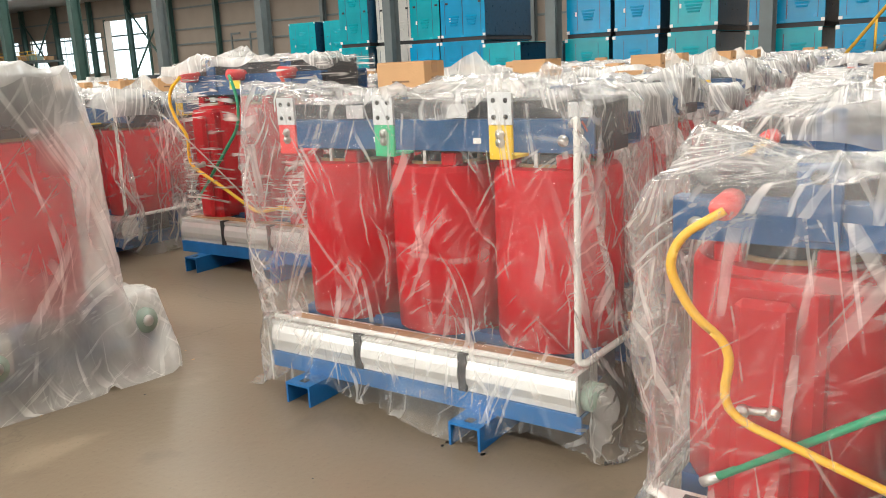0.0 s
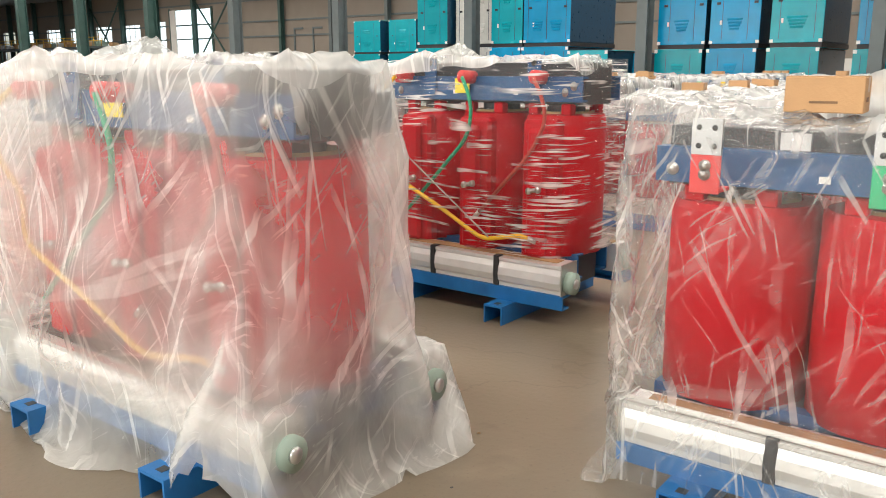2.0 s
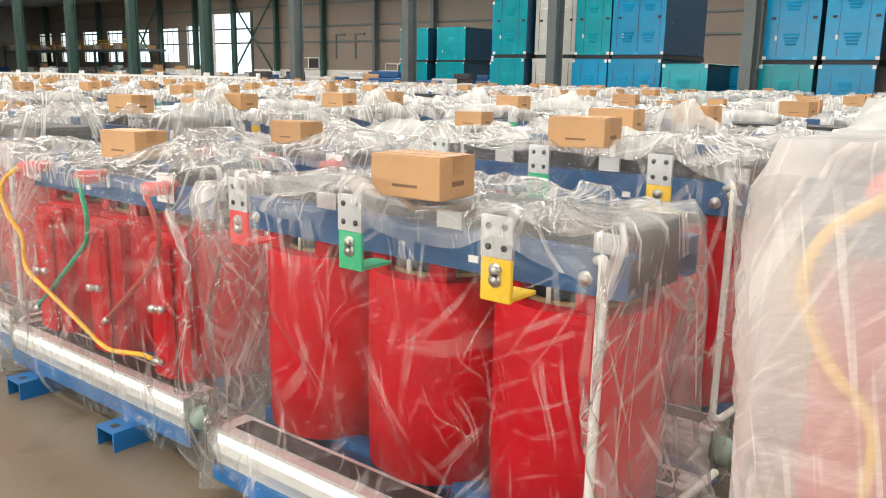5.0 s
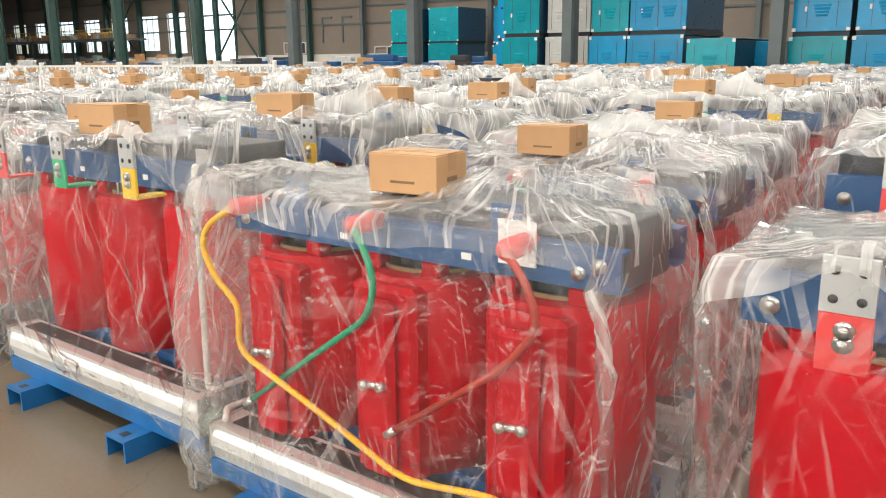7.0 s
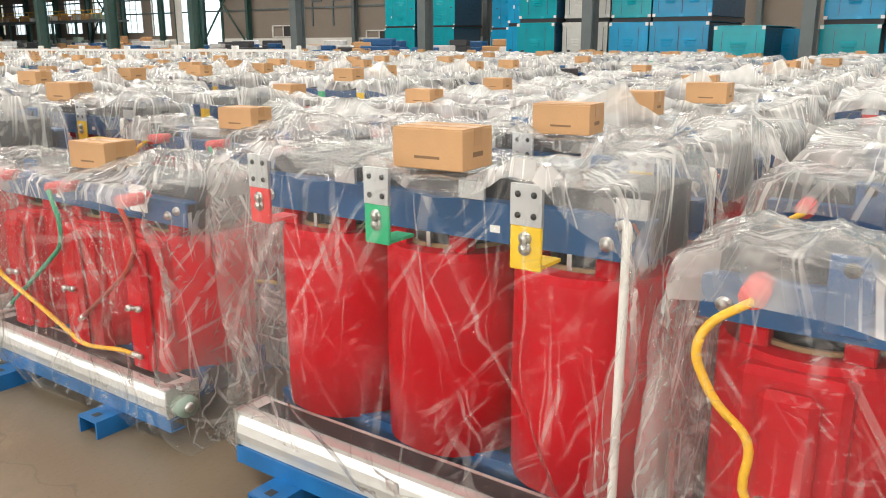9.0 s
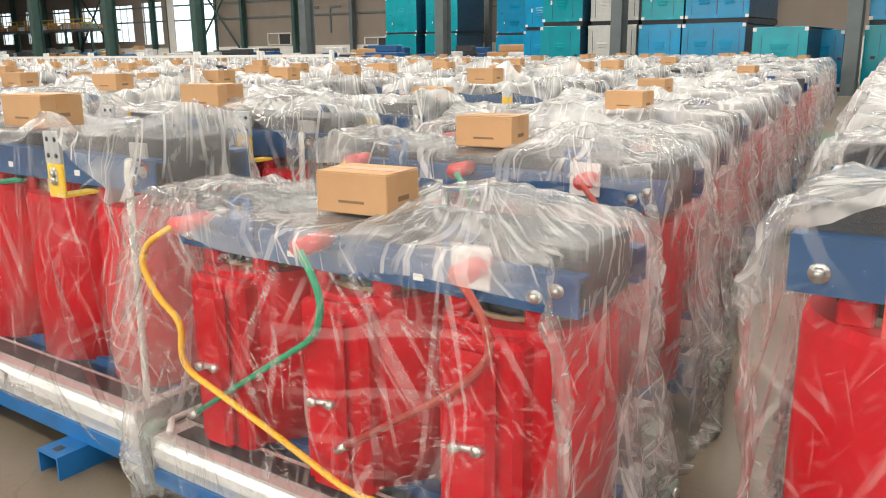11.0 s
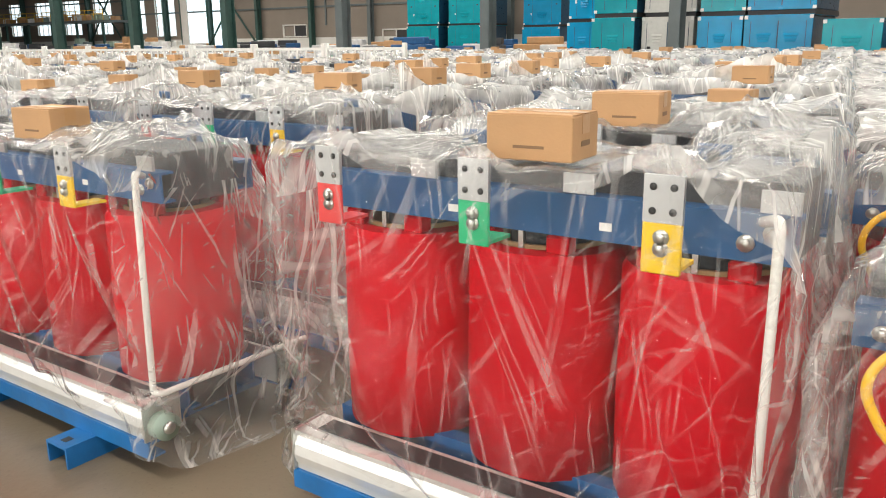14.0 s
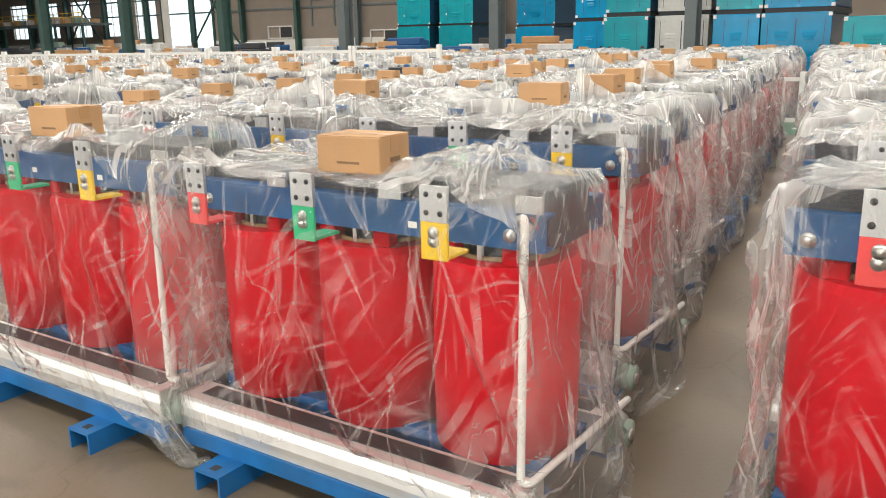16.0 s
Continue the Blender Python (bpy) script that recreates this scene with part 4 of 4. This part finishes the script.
# files behind the front row
FILES = [(4.1, "HV"), (2.44, "HV"), (0.43, "LV"), (-1.72, "HV"), (-3.95, "LV"), (-5.85, "HV"), (-7.486, "LV"), (-9.53, "HV"), (-11.13, "LV"), (-13.28, "LV"), (-14.88, "LV")]
x = -17.0
for k in range(24):
    FILES.append((x, "HV" if k % 2 == 0 else "LV"))
    x -= 1.64 if k % 2 == 0 else 2.05
PITCH = 1.05
FAR = []
rng = random.Random(3)
for fi, (x, kind) in enumerate(FILES):
    for r in range(1, 26):
        y = 2.95 + PITCH * r + (0.65 if fi == 2 else 0.12 if fi < 2 else 0.0)
        if x < -13 - 1.9 * y or (15.4 < y < 18.0) or y > 29.0:
            continue
        x = FILES[fi][0] - (0.155 if FILES[fi][0] < -8 else 0.115) * (y - 3.0)
        if fi == 3 and r < 5:
            continue
        level = 0 if (y < 4.6 and x > -17) else 1 if y < 7 else 2
        jx, jy, jr = rng.uniform(-0.05, 0.05), rng.uniform(-0.04, 0.04), rng.uniform(-1.5, 1.5)
        kind2 = kind if rng.random() < 0.9 else ("LV" if kind == "HV" else "HV")
        bare = y > 7 and rng.random() < 0.07
        ct = None
        if rng.random() < (0.7 if y < 16 else 0.3) and not bare:
            b = LVC if kind2 == "LV" else HVC
            ct = (b[0] + (rng.uniform(-0.25, 0.15) if y > 5 else rng.uniform(-0.03, 0.03)), b[1] + rng.uniform(-0.03, 0.03), b[2], rng.uniform(-8, 10))
        if y > 17:
            FAR.append((x + jx, y + jy, jr, kind2 == "HV", ct))
            continue
        place_unit(x + jx, y + jy, kind2, level, jr, covered=not bare, carton=ct)

# the crowded units beyond the guard rail, joined
def joined(name, pieces, label, category):
    """pieces: (vertices, faces, material) already in place."""
    verts, faces, mats, slots = [], [], [], []
    for vs, fs, mat in pieces:
        o = len(verts)
        verts += vs
        faces += [tuple(i + o for i in f) for f in fs]
        if mat not in slots:
            slots.append(mat)
        mats += [slots.index(mat)] * len(fs)
    me = bpy.data.meshes.new(name)
    me.from_pydata(verts, [], faces)
    for mat in slots:
        me.materials.append(mat)
    me.polygons.foreach_set("material_index", mats)
    return tagged(new(name, me), label, category, kind="stuff")


def raw(bm, mat):
    bm.verts.index_update()
    r = [v.co.copy() for v in bm.verts], [tuple(v.index for v in f.verts) for f in bm.faces], mat
    bm.free()
    return r


def far_unit(hv):
    ps = [raw(lathe([(0.13, 0.335), (COIL_R, 0.34), (COIL_R, 1.0), (0.16, 1.01)], 14, x, CY), RED_WRAP) for x, _ in PHASES]
    ps.append(raw(box(-0.78, 0.78, 0.05, 0.85, 0, 0.165), BLUE_BASE))
    ps.append(raw(box(-0.77, 0.76, 0.03, 0.18, 0.167, 0.318), ALU))
    ps.append(raw(box(-0.73, 0.73, CY - 0.12, CY + 0.12, 1.07, 1.25), CORE))
    for q in (-1, 1):
        ps.append(raw(box(-0.76, 0.76, CY + q * 0.16 - 0.037, CY + q * 0.16 + 0.037, 1.10, 1.23), BLUE))
    if not hv:
        for x, mat in PHASES:
            ps.append(raw(box(x - 0.047, x + 0.047, -0.006, 0.006, 1.085, 1.205), mat))
            ps.append(raw(box(x - 0.047, x + 0.047, -0.006, 0.006, 1.205, 1.315), SILVER))
    return ps


KIT = {h: far_unit(h) for h in (False, True)}
FILMKIT = {}
for h in (False, True):
    for k in range(3):
        P, _, _ = draped_film(91 + k, hv=h, fine=False, cell=0.15, hem=0.35, steps=(60, 0))
        ring = np.arange(P.shape[0] * P.shape[1]).reshape(P.shape[:2])
        step = np.roll(ring, -1, 1)
        quads = np.stack([ring[:-1], step[:-1], step[1:], ring[1:]], -1).reshape(-1, 4)
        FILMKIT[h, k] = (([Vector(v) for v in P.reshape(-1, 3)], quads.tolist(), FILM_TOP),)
CARTON_KIT = raw(box(-0.125, 0.125, -0.09, 0.09, 0, 0.12), CARD)
units, films, cartons = [], [], []
for k, (x, y, jr, hv, ct) in enumerate(FAR):
    m = pose(x, y, 0, 0, 0, jr) @ Matrix.Diagonal((1, 1, 0.92 if hv else 1.0, 1))
    units += [([m @ v for v in vs], fs, mat) for vs, fs, mat in KIT[hv]]
    films += [([m @ v for v in vs], fs, mat) for vs, fs, mat in FILMKIT[hv, k % 3]]
    if ct:
        cm = pose(x + ct[0], y + ct[1], ct[2] * (0.92 if hv else 1.0), 0, 0, ct[3])
        cartons.append(([cm @ v for v in CARTON_KIT[0]], CARTON_KIT[1], CARD))
joined("distant_transformers", units, "many red dry transformers standing close beyond the guard rail", "transformers")
films = joined("distant_film_covers", films, "crumpled clear film over the distant transformers", "plastic covers")
films.data.shade_smooth()
joined("distant_cartons", cartons, "brown cartons lying on the distant covers", "cartons")

# stretch-wrapped unit standing back from the aisle, with a second one behind it
for y, sc in ((5.12, (0.91, 1.08, 1.18)),):
    place_unit(-2.09, y, "HV", 0, covered=False, tag="yellow", scale=sc, split=True)
    bm = bmesh.new()
    n = 60
    rings = []
    for j in range(20):
        z = 0.34 + 0.95 * j / 19
        ring = []
        for i in range(n):
            a = 2 * math.pi * i / n
            ca, sa = math.cos(a), math.sin(a)
            ux, uy = math.copysign(abs(ca) ** 0.35, ca), math.copysign(abs(sa) ** 0.35, sa)
            d = 0.006 * noise.noise((8 * ca, 8 * sa, 30 * z))
            ring.append(bm.verts.new(((0.785 + d) * ux, 0.44 + (0.41 + d) * uy, z)))
        rings.append(ring)
    for q, s in zip(rings, rings[1:]):
        for k in range(n):
            bm.faces.new((q[k], q[(k + 1) % n], s[(k + 1) % n], s[k])).smooth = True
    ob = thing("stretch_wrap", "tight glossy stretch film wound round a transformer", "stretch film", m=pose(-2.09, y, 0))
    ob.scale = sc
    part("wound_film", bm, STRETCH, ob)
    part("loose_end", tube(bend([(-0.78, 0.0, 0.98), (-0.3, 0.0, 0.72), (0.25, -0.005, 0.42)], 0.1), 0.005, 5), FILM_MILKY_TOP, ob, "twisted loose film end")
    c = thing("film_sheet", "bunched milky film sheet laid over a wrapped transformer", "film sheet", m=pose(-2.09, y, 0))
    c.scale = (0.88, 1.0, 1.17)
    part("sheet", COVER_C[0], None, c)

# ---- white guard rail across the hall ----
def guard_rail(x0, x1, y, h):
    f = thing("guard_rail", "white tubular steel guard rail with upright bars", "guard rail", "guard rails", m=pose(x0, y, 0))
    w = x1 - x0
    for z in (0.12, h - 0.07):
        part("rail", box(0, w, -0.03, 0.03, z, z + 0.07), RAILWHITE, f)
    k = int(w / 0.28)
    for i in range(1, k):
        part("bar", shared(("railbar", h), lambda: mesh_of("bar", box(-0.02, 0.02, -0.015, 0.015, 0.19, h - 0.07), RAILWHITE)), None, f).location = (i * w / k, 0, 0)
    for px in (0, w):
        part("post", box(px - 0.05, px + 0.05, -0.05, 0.05, 0, h + 0.1, bevel=0.01), RAILWHITE, f)
        part("foot_plate", box(px - 0.1, px + 0.1, -0.1, 0.1, 0, 0.012), RAILWHITE, f)


for k in range(3):
    guard_rail(-14.2 - 2.6 * (k + 1) + 0.06, -14.2 - 2.6 * k - 0.06, 16.9, 0.92)
for k in range(3, 15):
    guard_rail(-14.2 - 2.6 * (k + 1) + 0.06, -14.2 - 2.6 * k - 0.06, 16.9, 1.5)
solid("floor_marking", box(X0 + 60, X1, 15.9, 17.9, 0.0, 0.004), GREENFLOOR, "dark green painted walkway on the floor", "floor marking", kind="structure")

# wrapped goods on the floor of the far bay
rng = random.Random(9)
for k in range(190):
    x, y = rng.uniform(-101, -18), rng.uniform(36, 60)
    if x > -16.5 - 0.2 * y and y < 40:
        continue
    w, h = rng.uniform(0.7, 1.6), rng.uniform(0.8, 1.3) * (1.0 if y < 46 else 1.5)
    b = box(-w, w, -0.45, 0.45, 0, h * 0.75, bevel=0.06)
    add_box(b, -w * 0.9, w * 0.9, -0.3, 0.3, h * 0.75, h, bevel=0.06)
    solid("wrapped_part", b, rng.choice((SHEETWHITE, SHEETWHITE, BLUE, CORE, CARD)), "wrapped transformer part stored on the far floor", "wrapped part", "goods in the far bay", m=pose(x, y, 0, 0, 0, rng.uniform(-15, 15)))

# steel stair with a yellow handrail and a blue storage frame by the east columns
st = thing("steel_stair", "grey steel stair with a yellow handrail", "stair", m=pose(-2.1, 0, 0))
for dx in (0.0, 0.9):
    part("stringer", tube([(0.6 + dx * 0.2, 26.0 + dx, 0.0), (4.6 + dx * 0.2, 26.0 + dx, 5.2)], 0.1, 6), COLGREY, st)
for k in range(22):
    part("tread", box(0.55 + 0.18 * k, 0.85 + 0.18 * k, 26.0, 26.95, 0.2 + 0.235 * k, 0.24 + 0.235 * k), COLGREY, st)
part("handrail", tube([(0.6, 25.95, 1.0), (4.6, 25.95, 6.2)], 0.045, 8), YRAIL, st, "yellow handrail")
for k in range(6):
    part("baluster", tube([(0.7 + 0.75 * k, 25.95, 0.15 + 0.98 * k), (0.7 + 0.75 * k, 25.95, 1.13 + 0.98 * k)], 0.035, 6), YRAIL, st, "yellow baluster")
fr = thing("gantry", "teal painted steel gantry standing by the stair", "gantry", m=pose(-1.75, 0, 0))
for x in (2.6, 4.9):
    part("post", box(x, x + 0.12, 22.0, 22.12, 0, 3.1), TEAL, fr)
part("beam", box(2.6, 5.02, 22.0, 22.12, 3.1, 3.25), TEAL, fr)
# litter on the aisle floor
rng = random.Random(21)
for k in range(26):
    x, y, r = rng.uniform(-1.6, 2.2), rng.uniform(1.9, 4.6), rng.uniform(0.004, 0.013)
    bm = bmesh.new()
    vs = [bm.verts.new((r * rng.uniform(0.6, 1.3) * math.cos(a), r * rng.uniform(0.5, 1.2) * math.sin(a), 0.003)) for a in (0, 1.1, 2.2, 3.4, 4.3, 5.3)]
    top = bm.faces.new(vs)
    bmesh.ops.solidify(bm, geom=[top], thickness=0.0025)
    solid("litter_scrap", bm, rng.choice((TAN, CARD, PAPER, CORE)), "small dark scrap lying on the concrete floor", "litter", "floor litter", m=pose(x, y, 0.0, 0, 0, rng.uniform(0, 360)))
